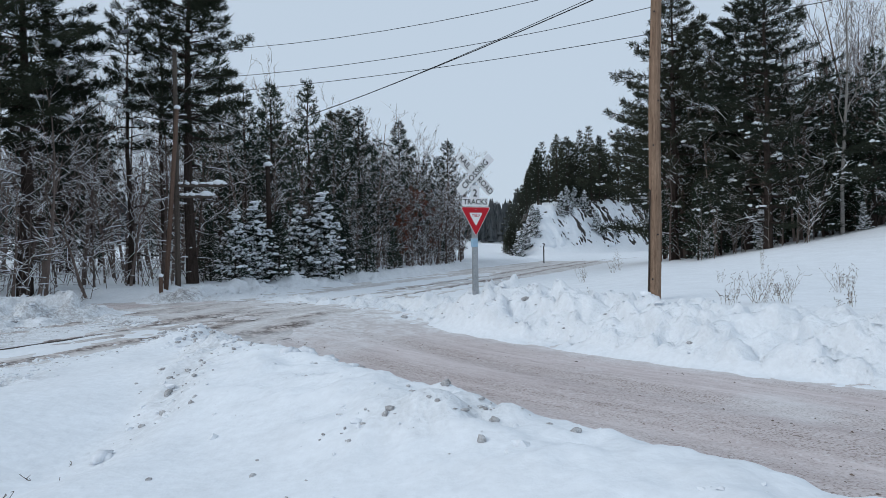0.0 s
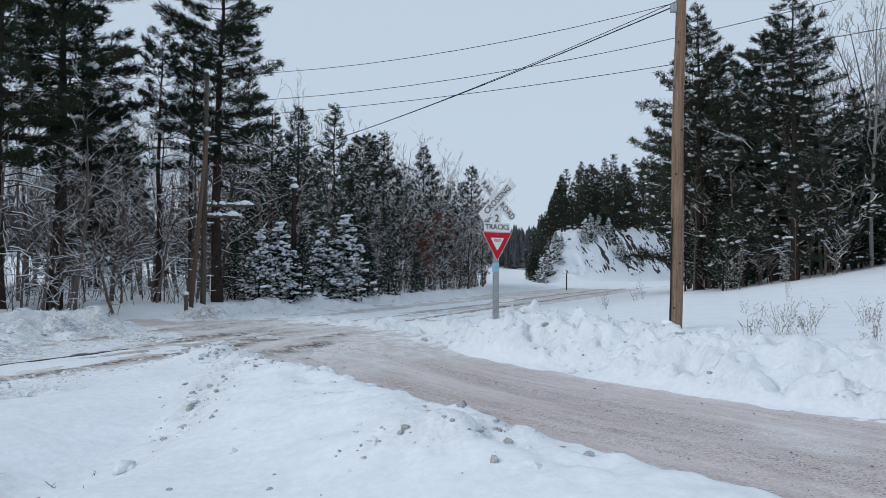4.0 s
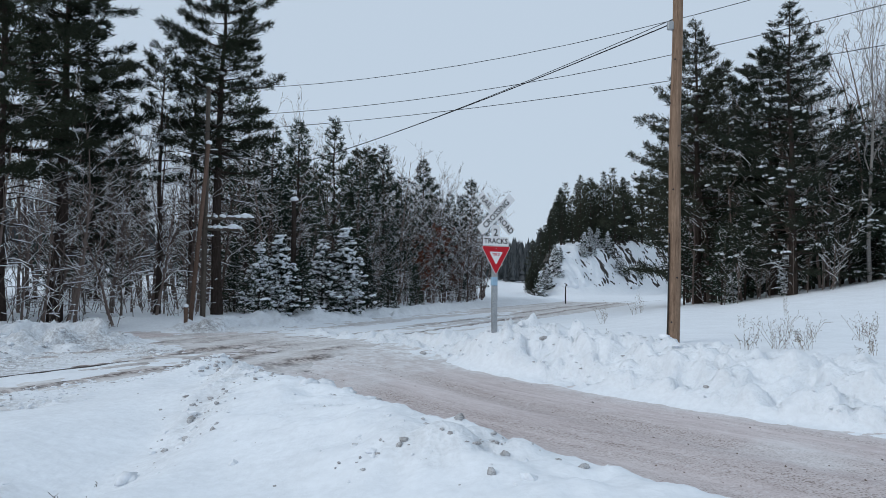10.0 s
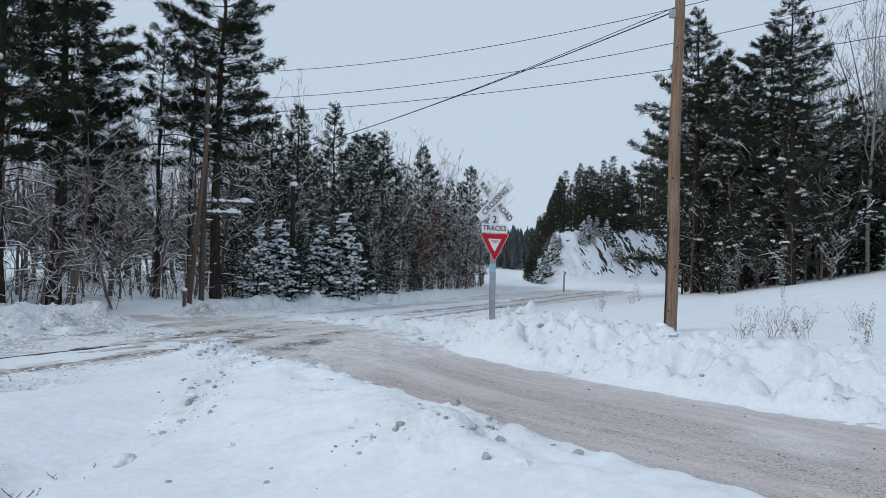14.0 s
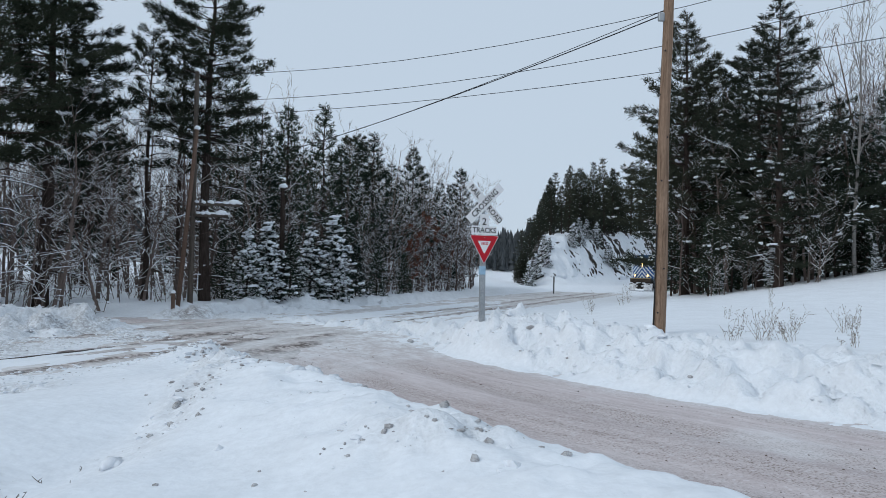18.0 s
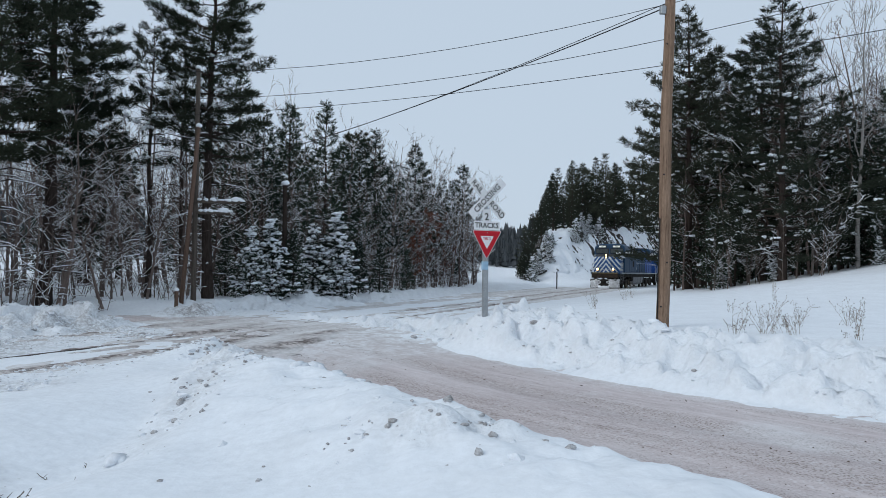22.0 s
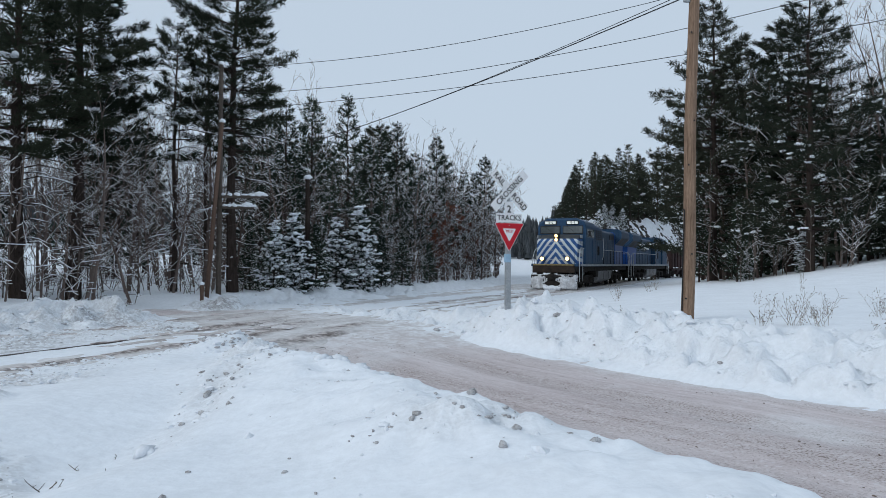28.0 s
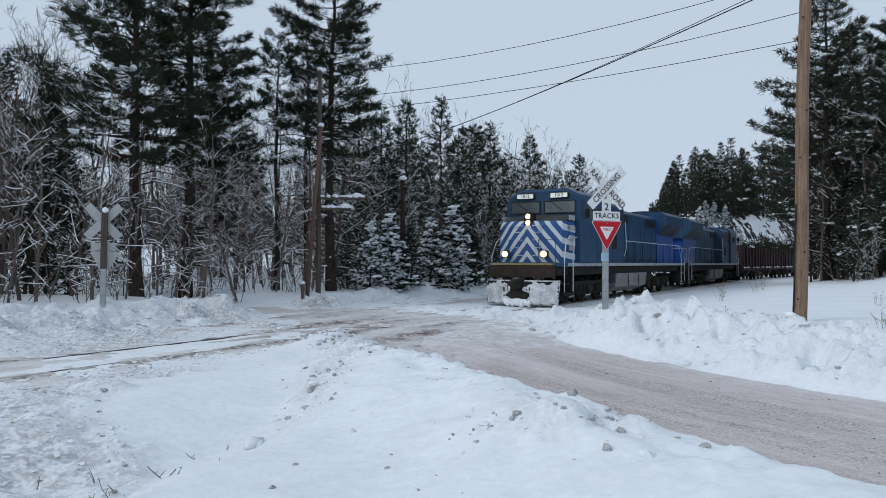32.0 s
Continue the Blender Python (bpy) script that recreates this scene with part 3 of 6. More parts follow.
def build_road():
    pts, total = [], 0.0
    for (a, wa), (b, wb) in zip(ROADLINE, ROADLINE[1:]):
        a, b = np.array(a, float), np.array(b, float)
        L = np.hypot(*(b - a))
        for k in np.arange(0, L, 0.2):
            pts.append((*(a + (b - a) * k / L), wa + (wb - wa) * k / L, total + k))
        total += L
    c = np.array([p[:2] for p in pts])
    for _ in range(12):
        c[1:-1] = (c[:-2] + c[1:-1] * 2 + c[2:]) / 4
    d = np.gradient(c, axis=0)
    d /= np.linalg.norm(d, axis=1)[:, None]
    n = np.stack([d[:, 1], -d[:, 0]], 1)
    us = np.linspace(-1, 1, 45)
    w = np.array([p[2] for p in pts]) + 0.75
    run = np.array([p[3] for p in pts])
    P = c[:, None] + n[:, None] * (us[None, :, None] * w[:, None, None])
    U = us[None, :] * w[:, None]
    z = road_z(run)[:, None] + 0.012 * vnoise(run[:, None] * np.ones_like(U), U * 6, 3.0, 31) + 0.008 * vnoise(P[..., 0], P[..., 1], 0.35, 32)
    z = z - 0.03 * np.exp(-((np.abs(U + 0.2) - 0.85) / 0.3) ** 2)
    v = np.concatenate([P, z[..., None]], -1).reshape(-1, 3)
    m = len(us)
    i = np.arange(len(pts) - 1)[:, None] * m + np.arange(m - 1)[None, :]
    f = np.stack([i, i + 1, i + m + 1, i + m], -1).reshape(-1, 4)
    g = Geo()
    g.v, g.f, g.s = v.tolist(), f.tolist(), [0] * len(f)
    ob = thing("road", "packed pinkish-grey sanded snow on a country road", "road", kind="structure", geo=g, material=ROAD, smooth=True)
    edge = step(np.abs(us)[None, :] * w[:, None] - (w[:, None] - 0.75), -0.75, 0.05)
    layer(ob, "snowy", np.clip(0.75 * step(run, 46.5, 51.5)[:, None] * (1 - step(run, 56, 59)[:, None]) * np.ones_like(U) + 0.55 * edge * (U > 0), 0, 1))


def track_line(s, p):
    """Centre of track 2 (p: its offset) or of track 1 (p=None)."""
    return np.array([at(k, track2_offset(k)) if p else main_track(k) for k in s])


def ribbon(line, off, w, h, z0, z1):
    """A long bar beside a line, with a head of the given width."""
    d = np.gradient(line, axis=0)
    d /= np.linalg.norm(d, axis=1)[:, None]
    n = np.stack([-d[:, 1], d[:, 0]], 1)
    g = Geo()
    prof = [(-w / 2, z0), (-w / 2, z1 - 0.006), (-w / 2 + 0.008, z1), (w / 2 - 0.008, z1), (w / 2, z1 - 0.006), (w / 2, z0)]
    v = []
    for (q, m) in zip(line, n):
        for o, z in prof:
            v.append((*(q + m * (off + o)), z))
    k = len(prof)
    f = [(i * k + j, (i + 1) * k + j, (i + 1) * k + j + 1, i * k + j + 1) for i in range(len(line) - 1) for j in range(k - 1)]
    return g.add(v, f)


def build_tracks():
    for name, flag, lab in (("track_1", None, "pair of worn steel rails in packed snow"), ("track_2", 1, "pair of snow-filled steel rails beside the main track")):
        s = np.concatenate([np.arange(-40, 60, 1.0), np.arange(60, 190, 2.0)])
        line = track_line(s, flag)
        t = thing(name, lab, "railway track", kind="structure")
        for side in (-0.7525, 0.7525):
            part("rail", ribbon(line, side, 0.07, 0.1, -0.16, -0.008 if flag is None else -0.03), RAIL, t)
    # dirty slush thrown up along the tracks and dragged over the crossing
    ss, ps = np.arange(-28, 49.8, 0.2), np.arange(-3.0, 6.6, 0.1)
    S, Pp = np.meshgrid(ss, ps)
    xy = T0 + S[..., None] * TU + Pp[..., None] * TN
    x, y = xy[..., 0], xy[..., 1]
    streak = vnoise(S, Pp * 9, 5.0, 41) * 0.5 + vnoise(S, Pp * 5, 1.6, 42) * 0.4 + vnoise(x, y, 0.3, 43) * 0.3
    rails = np.exp(-((np.abs(Pp) - 0.80) / 0.16) ** 2) * 0.35 + np.exp(-((np.abs(Pp - 4.3) - 0.75) / 0.3) ** 2) * 0.35 + 0.05 * (np.abs(Pp) < 0.55)
    cross = np.exp(-((S + 9.0) / 4.5) ** 2) * 0.75
    edge = step(Pp, -3.0, -1.8) * (1 - step(Pp, 5.0, 6.5))
    rubble = 0.45 * np.exp(-((Pp - 2.3) / 0.9) ** 2) * step(-S, 8, 13)
    val = streak + rails + cross + rubble + 0.12 * step(S, -4, 4) + 0.04
    z = -0.027 + 0.038 * np.clip(val, -1.2, 1.2) * edge - 0.12 * (1 - edge)
    z = z + 0.018 * vnoise(x, y, 0.24, 45) * (val > 0) + 0.05 * np.maximum(0, vnoise(x, y, 0.45, 46)) * rubble
    z = np.maximum(z, -0.3) + 0.06 * step(S, 14, 24) * edge
    nx = len(ss)
    i = np.arange(len(ps) - 1)[:, None] * nx + np.arange(nx - 1)[None, :]
    f = np.stack([i, i + 1, i + nx + 1, i + nx], -1).reshape(-1, 4)
    g = Geo()
    g.v, g.f, g.s = np.stack([x, y, z], -1).reshape(-1, 3).tolist(), f.tolist(), [0] * len(f)
    ob = thing("slush", "dirty brown-grey slush along the rails and over the crossing", "slush", kind="structure", geo=g, material=SLUSH, smooth=True)
    brown = np.exp(-((S + 10.0) / 4.5) ** 2) * (0.42 + 0.9 * vnoise(S, Pp * 4, 2.2, 47)) + 0.75 * rails + 0.3 * rubble + 0.22 * vnoise(S, Pp * 8, 3.0, 48) + 0.8 * step(S, -3, 5) * np.exp(-((np.abs(Pp) - 0.85) / 0.28) ** 2) + 0.8 * step(-S, 8, 13) * (np.exp(-((Pp - 0.95) / 0.20) ** 2) + np.exp(-((Pp + 0.95) / 0.22) ** 2))
    layer(ob, "brown", np.clip(brown, 0, 1))


def build_outcrop():
    """The snowy cut face of the hill, with dark ledges that break through."""
    rs, qs = np.arange(-5, 62, 0.16), np.arange(-4.6, 6.0, 0.12)
    R, Q = np.meshgrid(rs, qs)
    x, y = 30 + 0.747 * R - 0.664 * Q, 100 + 0.664 * R + 0.747 * Q
    base = height(x, y, 0.0)
    inside = step(base, 0.5, 1.6) * step(R, -5, -3.5) * (1 - step(Q, 4.5, 6.0)) * (1 - step(R, 59, 62))
    snowy = 0.30 + 0.45 * vnoise(R, Q, 2.6, 84) + 0.22 * vnoise(R, Q, 0.9, 85) + 0.08 * vnoise(R, Q, 0.35, 86)
    slant = R + 0.22 * Q + 0.25 * vnoise(R, Q, 0.8, 87)
    n = 0.50 * vnoise(slant, Q * 0.55, 0.42, 81) + 0.60 * vnoise(slant, Q * 0.7, 0.25, 82) + 0.45 * vnoise(R, Q, 1.9, 83)
    bare = 0.34 * np.exp(-((R - 1.0) / 2.2) ** 2) - 0.50 * np.exp(-((R - 9.0 - 0.5 * Q) / 3.0) ** 2) + 0.06 * step(R, 14, 20)
    rocky = snowy + 0.8 * np.clip(n - 0.30 + bare, -0.7, 0.4)
    nx = len(rs)
    i = np.arange(len(qs) - 1)[:, None] * nx + np.arange(nx - 1)[None, :]
    f = np.stack([i, i + 1, i + nx + 1, i + nx], -1).reshape(-1, 4)
    for name, d, material, label in (("snow_face", snowy, SNOW, "steep snow-plastered face of the railway cutting"), ("rock_outcrop", rocky, ROCK, "dark rock ledges half buried in snow on the cut face")):
        d = d * inside - 1.6 * (1 - inside)
        g = Geo()
        g.v = np.stack([x + 0.5 * d, y - 0.56 * d, base + 0.66 * d], -1).reshape(-1, 3).tolist()
        g.f, g.s = f.tolist(), [0] * len(f)
        thing(name, label, "rock" if material is ROCK else "snow face", kind="structure", geo=g, material=material, smooth=material is SNOW)


# ---------------------------------------------------------------- trees
def tri_tufts(g, c, d, n, length, width, spreadf, rnd):
    """n pointed needles round each centre c, along d."""
    N = len(c)
    c = np.repeat(c, n, 0)
    dd = np.repeat(d, n, 0) + rnd.normal(0, spreadf, (N * n, 3))
    dd /= np.linalg.norm(dd, axis=1)[:, None] + 1e-9
    L = length * rnd.uniform(0.6, 1.3, (N * n, 1))
    side = np.cross(dd, rnd.normal(0, 1, (N * n, 3)))
    side /= np.linalg.norm(side, axis=1)[:, None] + 1e-9
    c = c + rnd.normal(0, length * 0.25, c.shape)
    a, b, t = c + side * width, c - side * width, c + dd * L
    o = len(g.v)
    v = np.stack([a, b, t], 1).reshape(-1, 3)
    g.v.extend(v.tolist())
    k = np.arange(N * n) * 3 + o
    g.f.extend(np.stack([k, k + 1, k + 2], 1).tolist())
    g.s.extend([0] * (N * n))


OCT = np.array([(1, 0, 0), (0, 1, 0), (-1, 0, 0), (0, -1, 0), (0, 0, 1), (0, 0, -0.5)], float)
OCTF = [(0, 1, 4), (1, 2, 4), (2, 3, 4), (3, 0, 4), (1, 0, 5), (2, 1, 5), (3, 2, 5), (0, 3, 5)]


def pads(g, c, size, rnd, flat=0.55):
    for p in c:
        a = rnd.uniform(0, 6.28)
        r = size * rnd.uniform(0.5, 1.6)
        if r > 0.13:
            for _ in range(3):
                g.blob(p + rnd.normal(0, 0.45, 3) * (r, r, r * 0.25), (r * rnd.uniform(0.4, 0.9), r * rnd.uniform(0.35, 0.7), r * 0.32), int(rnd.integers(99999)), 0.4)
            continue
        o = OCT * (r * rnd.uniform(0.7, 1.4), r * rnd.uniform(0.5, 1.0), r * flat) * (1 + 0.5 * (rnd.random((6, 1)) - 0.5))
        ca, sa = math.cos(a), math.sin(a)
        o = np.stack([o[:, 0] * ca - o[:, 1] * sa, o[:, 0] * sa + o[:, 1] * ca, o[:, 2]], 1)
        g.add(o + p, OCTF)


def conifer(name, seed, h, r, bare=0.1, whorl=0.5, limbs=5, droop=0.0, plume=False, tuft=0.22, per=9, dens=1.0, snow=0.18, needle=None, trunk_r=None, pad=0.12, top=0.75, fat=0.12, dead=0, lift=0.05, joints=(0, 2, 4)):
    """Meshes (trunk and limbs, needles, snow) of a pine, spruce or fir."""
    rnd = np.random.default_rng(seed)
    wood, leaf, white = Geo(), Geo(), Geo()
    tr = trunk_r or h * 0.011
    zz = np.linspace(-0.4, h * 0.985, 9)
    bend = np.cumsum(rnd.normal(0, h * 0.004, (9, 2)), 0)
    bend -= bend[0]
    wood.tube(np.column_stack([bend, zz]), np.interp(zz, [-0.4, 0.5, h], [tr * 1.25, tr, 0.012]), 7)
    z = h * bare
    C, D, SN = [], [], []
    while z < h * 0.97:
        u = (z - h * bare) / (h * (1 - bare))
        prof = (1 - u) ** top * (0.55 + 0.45 * min(1, u * 5)) if plume else (1 - u) ** 0.9 * (0.75 + 0.25 * min(1, u * 8))
        nl = max(3, int(limbs * (0.8 + 0.5 * rnd.random())))
        a0 = rnd.uniform(0, 6.28)
        for k in range(nl):
            L = max(0.18, r * prof * rnd.uniform(0.55, 1.2))
            if plume and rnd.random() < 0.12:
                L *= 1.1
            a = a0 + k * 6.283 / nl + rnd.normal(0, 0.25)
            rise = (lift + 0.40 * u if plume else -droop + 0.55 * u) + rnd.normal(0, 0.08)
            n = 5
            q = np.linspace(0, 1, n)
            curve = q * rise + (0.16 if plume else 0.10) * q ** 2
            bx, by = np.interp(z, zz, bend[:, 0]), np.interp(z, zz, bend[:, 1])
            side = rnd.normal(0, 0.06) * q ** 2
            P = np.column_stack([bx + L * (q * math.cos(a) - side * math.sin(a)), by + L * (q * math.sin(a) + side * math.cos(a)), z + L * curve])
            wood.tube(P[list(joints)], [max(0.012, tr * 0.30 * (1 - u) + 0.008), 0.012, 0.005][-len(joints):], 3, caps=False)
            fwd = P[-1] - P[0]
            fwd /= np.linalg.norm(fwd)
            lat = np.array([-fwd[1], fwd[0], 0])
            start = 0.26 if plume else 0.12
            cnt = max(3, int(L * 9 * dens))
            w = start + (1 - start) * rnd.random(cnt) ** (0.7 if plume else 0.9)
            o = rnd.uniform(-1, 1, cnt) * L * (0.26 if plume else 0.30) * (1.05 - w * 0.75)
            p = np.column_stack([np.interp(w, q, P[:, c]) for c in range(3)]) + lat * o[:, None]
            p[:, 2] += rnd.normal(0, 0.035 + 0.012 * L if plume else 0.05 + 0.03 * L, cnt) - np.abs(o) * (0.1 if plume else 0.25)
            d = fwd * 0.9 + lat * (0.8 * np.sign(o))[:, None] + np.array([0, 0, 0.35 if plume else -0.05])
            C.append(p)
            D.append(d / np.linalg.norm(d, axis=1)[:, None])
            SN.extend(p[rnd.random(cnt) < snow] + [0, 0, 0.05])
            if rnd.random() < snow * 1.5:
                w = rnd.uniform(0.2, 0.8)
                SN.append(np.array([np.interp(w, q, P[:, i]) for i in range(3)]) + [0, 0, 0.05])
        z += whorl * rnd.uniform(0.7, 1.3) * (1 - 0.45 * u)
    for _ in range(dead):
        z = h * bare * rnd.uniform(0.15, 1.25)
        a, L = rnd.uniform(0, 6.28), rnd.uniform(0.5, 2.2)
        k = np.linspace(0, 1, 4)
        P = np.column_stack([L * k * math.cos(a + 0.2 * rnd.normal()), L * k * math.sin(a), z + L * (0.25 * k - 0.35 * k * k) + rnd.normal(0, 0.03, 4)])
        wood.tube(P, [0.03, 0.022, 0.015, 0.008], 3, caps=False)
        if rnd.random() < 0.6:
            white.tube(P[1:] + [0, 0, 0.02], [0.022, 0.022, 0.010], 3, caps=False)
    tri_tufts(leaf, np.concatenate(C), np.concatenate(D), per, tuft, tuft * fat, 0.5, rnd)
    pads(white, SN, pad, rnd)
    return [(wood.mesh(name + "_trunk", BARK), "trunk"), (leaf.mesh(name + "_needles", needle or SPRUCE), "crown"), (white.mesh(name + "_snow", TREESNOW), "snow_load")]


def hardwood(name, seed, h, tr, bark, splay=0.6, first=0.3, levels=3, snow=0.5, kids=9, leaf=0):
    """Meshes of a bare broad-leaved tree, with snow lying along its branches."""
    rnd = np.random.default_rng(seed)
    wood, white, dead = Geo(), Geo(), Geo()
    tips = []

    def limb(p, d, L, r, lev):
        n = 6 if lev == 0 else (4 if lev < 3 else 2)
        P = [np.array(p, float)]
        d = np.array(d, float)
        for _ in range(n):
            d = d + rnd.normal(0, 0.05 if lev == 0 else 0.28, 3) + np.array([0, 0, 0.02 if lev == 0 else 0.09])
            d /= np.linalg.norm(d)
            P.append(P[-1] + d * L / n)
        P = np.array(P)
        R = np.linspace(r, max(0.006, r * (0.12 if lev == 0 else 0.35)), n + 1)
        wood.tube(P, R, 6 if lev == 0 else (4 if lev == 1 else 3), caps=False)
        if lev > 0:
            for i in range(n):
                seg = P[i + 1] - P[i]
                if abs(seg[2]) < 0.8 * np.linalg.norm(seg) and rnd.random() < snow:
                    rr = max(0.0125, R[i] * 0.85)
                    white.tube([P[i] + [0, 0, R[i] * 0.8], P[i + 1] + [0, 0, R[i + 1] * 0.8]], [rr, rr * 0.8], 3, caps=False)
        if lev >= levels:
            tips.append(P[-1])
            tips.append(P[n // 2])
            return
        m = kids if lev == 0 else (4 if lev == 1 else 3)
        for k in range(m):
            w = (first + (1 - first) * (k + rnd.random()) / m) if lev == 0 else 0.25 + 0.75 * rnd.random()
            q = np.array([np.interp(w * n, np.arange(n + 1), P[:, i]) for i in range(3)])
            a = rnd.uniform(0, 6.28)
            out = np.array([math.cos(a), math.sin(a), rnd.uniform(0.1, 0.9)])
            dd = out * splay + d * (0.7 if lev else 0.5)
            limb(q, dd / np.linalg.norm(dd), L * rnd.uniform(0.25, 0.5) * (1.15 - 0.6 * w if lev == 0 else 1), max(0.008, np.interp(w * n, np.arange(n + 1), R) * 0.5), lev + 1)

    limb((0, 0, -0.3), (rnd.normal(0, 0.04), rnd.normal(0, 0.04), 1), h, tr, 0)
    out = [(wood.mesh(name + "_trunk", bark), "trunk"), (white.mesh(name + "_snow", TREESNOW), "snow_load")]
    if leaf:
        c = np.array(tips)
        tri_tufts(dead, c, np.tile([0, 0, -1.0], (len(c), 1)), leaf, 0.14, 0.05, 0.9, rnd)
        out.append((dead.mesh(name + "_leaves", DEADLEAF), "dead_leaf_crown"))
    return out


TREES = {}


def plant(name, meshes, label, category, group, x, y, s=1.0, turn=None, lean=(0, 0), z=None, sink=0.0):
    """Stands one tree on the ground."""
    z = ground_z(x, y) if z is None else z
    turn = random.uniform(0, 360) if turn is None else turn
    m = pose(x, y, z - sink, lean[0], lean[1], turn) @ Matrix.Diagonal((s, s, s, 1))
    t = thing(name, label, category, group)
    t.matrix_basis = m
    for me, pn in meshes:
        o = part(pn, me, None, t)
        if pn != "trunk":
            tagged(o, kind="stuff")
    return t


def skyline(x, y):
    """The greatest height at which a filler tree may end, so that the wood keeps its skyline."""
    e = np.interp(x / y, [-0.8, -0.53, -0.5, -0.37, -0.30, -0.21, -0.19, -0.06, -0.03, 0.07, 0.20], [0.25, 0.24, 0.22, 0.22, 0.22, 0.22, 0.23, 0.23, 0.21, 0.185, 0.12])
    return 1.7 + e * math.hypot(x, y)


def hilltop(x, y):
    """Room for a tree on the hill under its sloping skyline."""
    e = np.interp(x / y, [0.27, 0.289, 0.305, 0.33, 0.36, 0.40], [0.0, 0.045, 0.09, 0.145, 0.165, 0.175])
    return 1.7 + e * math.hypot(x, y) - ground_z(x, y)


def build_trees():
    pine = [conifer("white_pine", 21 + k, 15.5, (4.5, 3.4, 4.3)[k], bare=0.33, whorl=0.72, limbs=6, plume=True, tuft=0.21, per=9, dens=3.2, snow=0.010, needle=PINE, trunk_r=0.24, pad=0.19, top=0.50, fat=0.076, dead=34, lift=-0.06) for k in range(3)]
    tall = [conifer("tall_pine", 27, 17.5, 3.1, bare=0.36, whorl=0.68, limbs=5, plume=True, tuft=0.21, per=9, dens=3.2, snow=0.012, needle=PINE, trunk_r=0.24, pad=0.17, top=0.45, fat=0.076, dead=34, lift=-0.05)]
    rpine = [conifer("red_pine", 31 + k, 17.5, 6.3, bare=0.09, whorl=0.8, limbs=5, plume=True, tuft=0.25, per=8, dens=1.9, snow=0.042, needle=HAZYPINE, trunk_r=0.25, pad=0.15, top=0.85, fat=0.08, dead=10, lift=-0.12) for k in range(2)]
    edge = [conifer("edge_pine", 37 + k, 17.5, 6.6, bare=0.35, whorl=0.75, limbs=5, plume=True, tuft=0.26, per=8, dens=2.0, snow=0.022, needle=HAZYPINE, trunk_r=0.22, pad=0.15, top=0.88, fat=0.08, dead=12, lift=-0.12) for k in range(2)]
    slim = [conifer("slim_pine", 41 + k, 11.5, 2.1, bare=0.48, whorl=0.7, limbs=4, plume=True, tuft=0.18, per=7, dens=2.2, snow=0.05, needle=PINE, trunk_r=0.13, pad=0.14, top=0.5, fat=0.10, dead=26) for k in range(2)]
    spruce = [conifer("spruce", 51 + k, 11.5, 2.9, bare=0.08, whorl=0.6, limbs=5, plume=True, tuft=0.21, per=5, dens=1.9, snow=0.13, needle=SPRUCE, pad=0.085, top=0.85, fat=0.11) for k in range(3)]
    fir = [conifer("snowy_fir", 61 + k, 3.6, 1.3, bare=0.03, whorl=0.15, limbs=5, droop=0.05, tuft=0.15, per=5, dens=1.3, snow=0.24, needle=SPRUCE, trunk_r=0.05, pad=0.12, joints=(0, 4)) for k in range(3)]
    far = [conifer("far_spruce", 71 + k, 12.0, 3.3, bare=0.04, whorl=0.75, limbs=6, plume=True, tuft=0.42, per=4, dens=0.62, snow=0.19, needle=SPRUCE, pad=0.11, top=0.98, joints=(0, 4)) for k in range(3)]
    # the hill trees share the haze-lightened needle colour
    hillpine = [conifer("hill_spruce", 75 + k, 12.0, 2.8, bare=0.06, whorl=0.8, limbs=5, plume=True, tuft=0.34, per=5, dens=0.85, snow=0.06, needle=HAZYPINE, pad=0.10, top=0.8, joints=(0, 4)) for k in range(4)]
    bare = [hardwood("hardwood", 81 + k, 9.5, 0.085, GREYBARK, splay=0.75, first=0.18, snow=0.62, kids=12) for k in range(5)]
    sapling = [hardwood("sapling", 91 + k, 4.2, 0.032, TWIG, splay=0.7, first=0.1, levels=2, snow=0.8, kids=11) for k in range(4)]
    snowy = [hardwood("snowy_hardwood", 111 + k, 6.5, 0.075, GREYBARK, splay=1.0, first=0.12, levels=3, snow=0.85, kids=8) for k in range(2)]
    plainbare = [hardwood("plain_hardwood", 121 + k, 9.5, 0.085, GREYBARK, splay=0.7, first=0.25, snow=0.14, kids=12) for k in range(2)]
    birch = [hardwood("birch", 98, 15, 0.12, BIRCHBARK, splay=0.5, first=0.4, snow=0.1, kids=14)]
    beech = [hardwood("beech", 101 + k, 6.0, 0.06, GREYBARK, splay=0.8, first=0.15, snow=0.4, kids=11, leaf=5) for k in range(2)]
    PT, ST, FT, HT, SP = "tall dark white pine with long snow-flecked limbs", "dark green spruce dusted with snow", "small fir heavily laden with snow", "bare grey hardwood tree with snow along its branches", "thin bare sapling with snow on its twigs"

    def put(name, kinds, i, label, cat, x, y, top, group, native, **k):
        s = (top - ground_z(x, y)) / native
        plant(name, kinds[i % len(kinds)], label, cat, group, x, y, s, **k)

    woods, right, hill = "trees of the left woods", "trees by the field", "trees on the hill"
    put("pine_tree", pine, 0, PT, "pine tree", -10.8, 25.0, 15.5, woods, 15.5, turn=20)
    put("pine_tree", pine, 1, PT, "pine tree", -10.2, 28.0, 16.5, woods, 15.5, turn=80)
    put("pine_tree", slim, 0, "slender pine with a tufted top", "pine tree", -7.3, 31.0, 12.0, woods, 11.5)
    put("pine_tree", slim, 1, "slender pine with a tufted top", "pine tree", -6.4, 33.0, 12.6, woods, 11.5)
    put("pine_tree", tall, 0, PT, "pine tree", -4.95, 31.5, 17.5, woods, 17.5, turn=200)
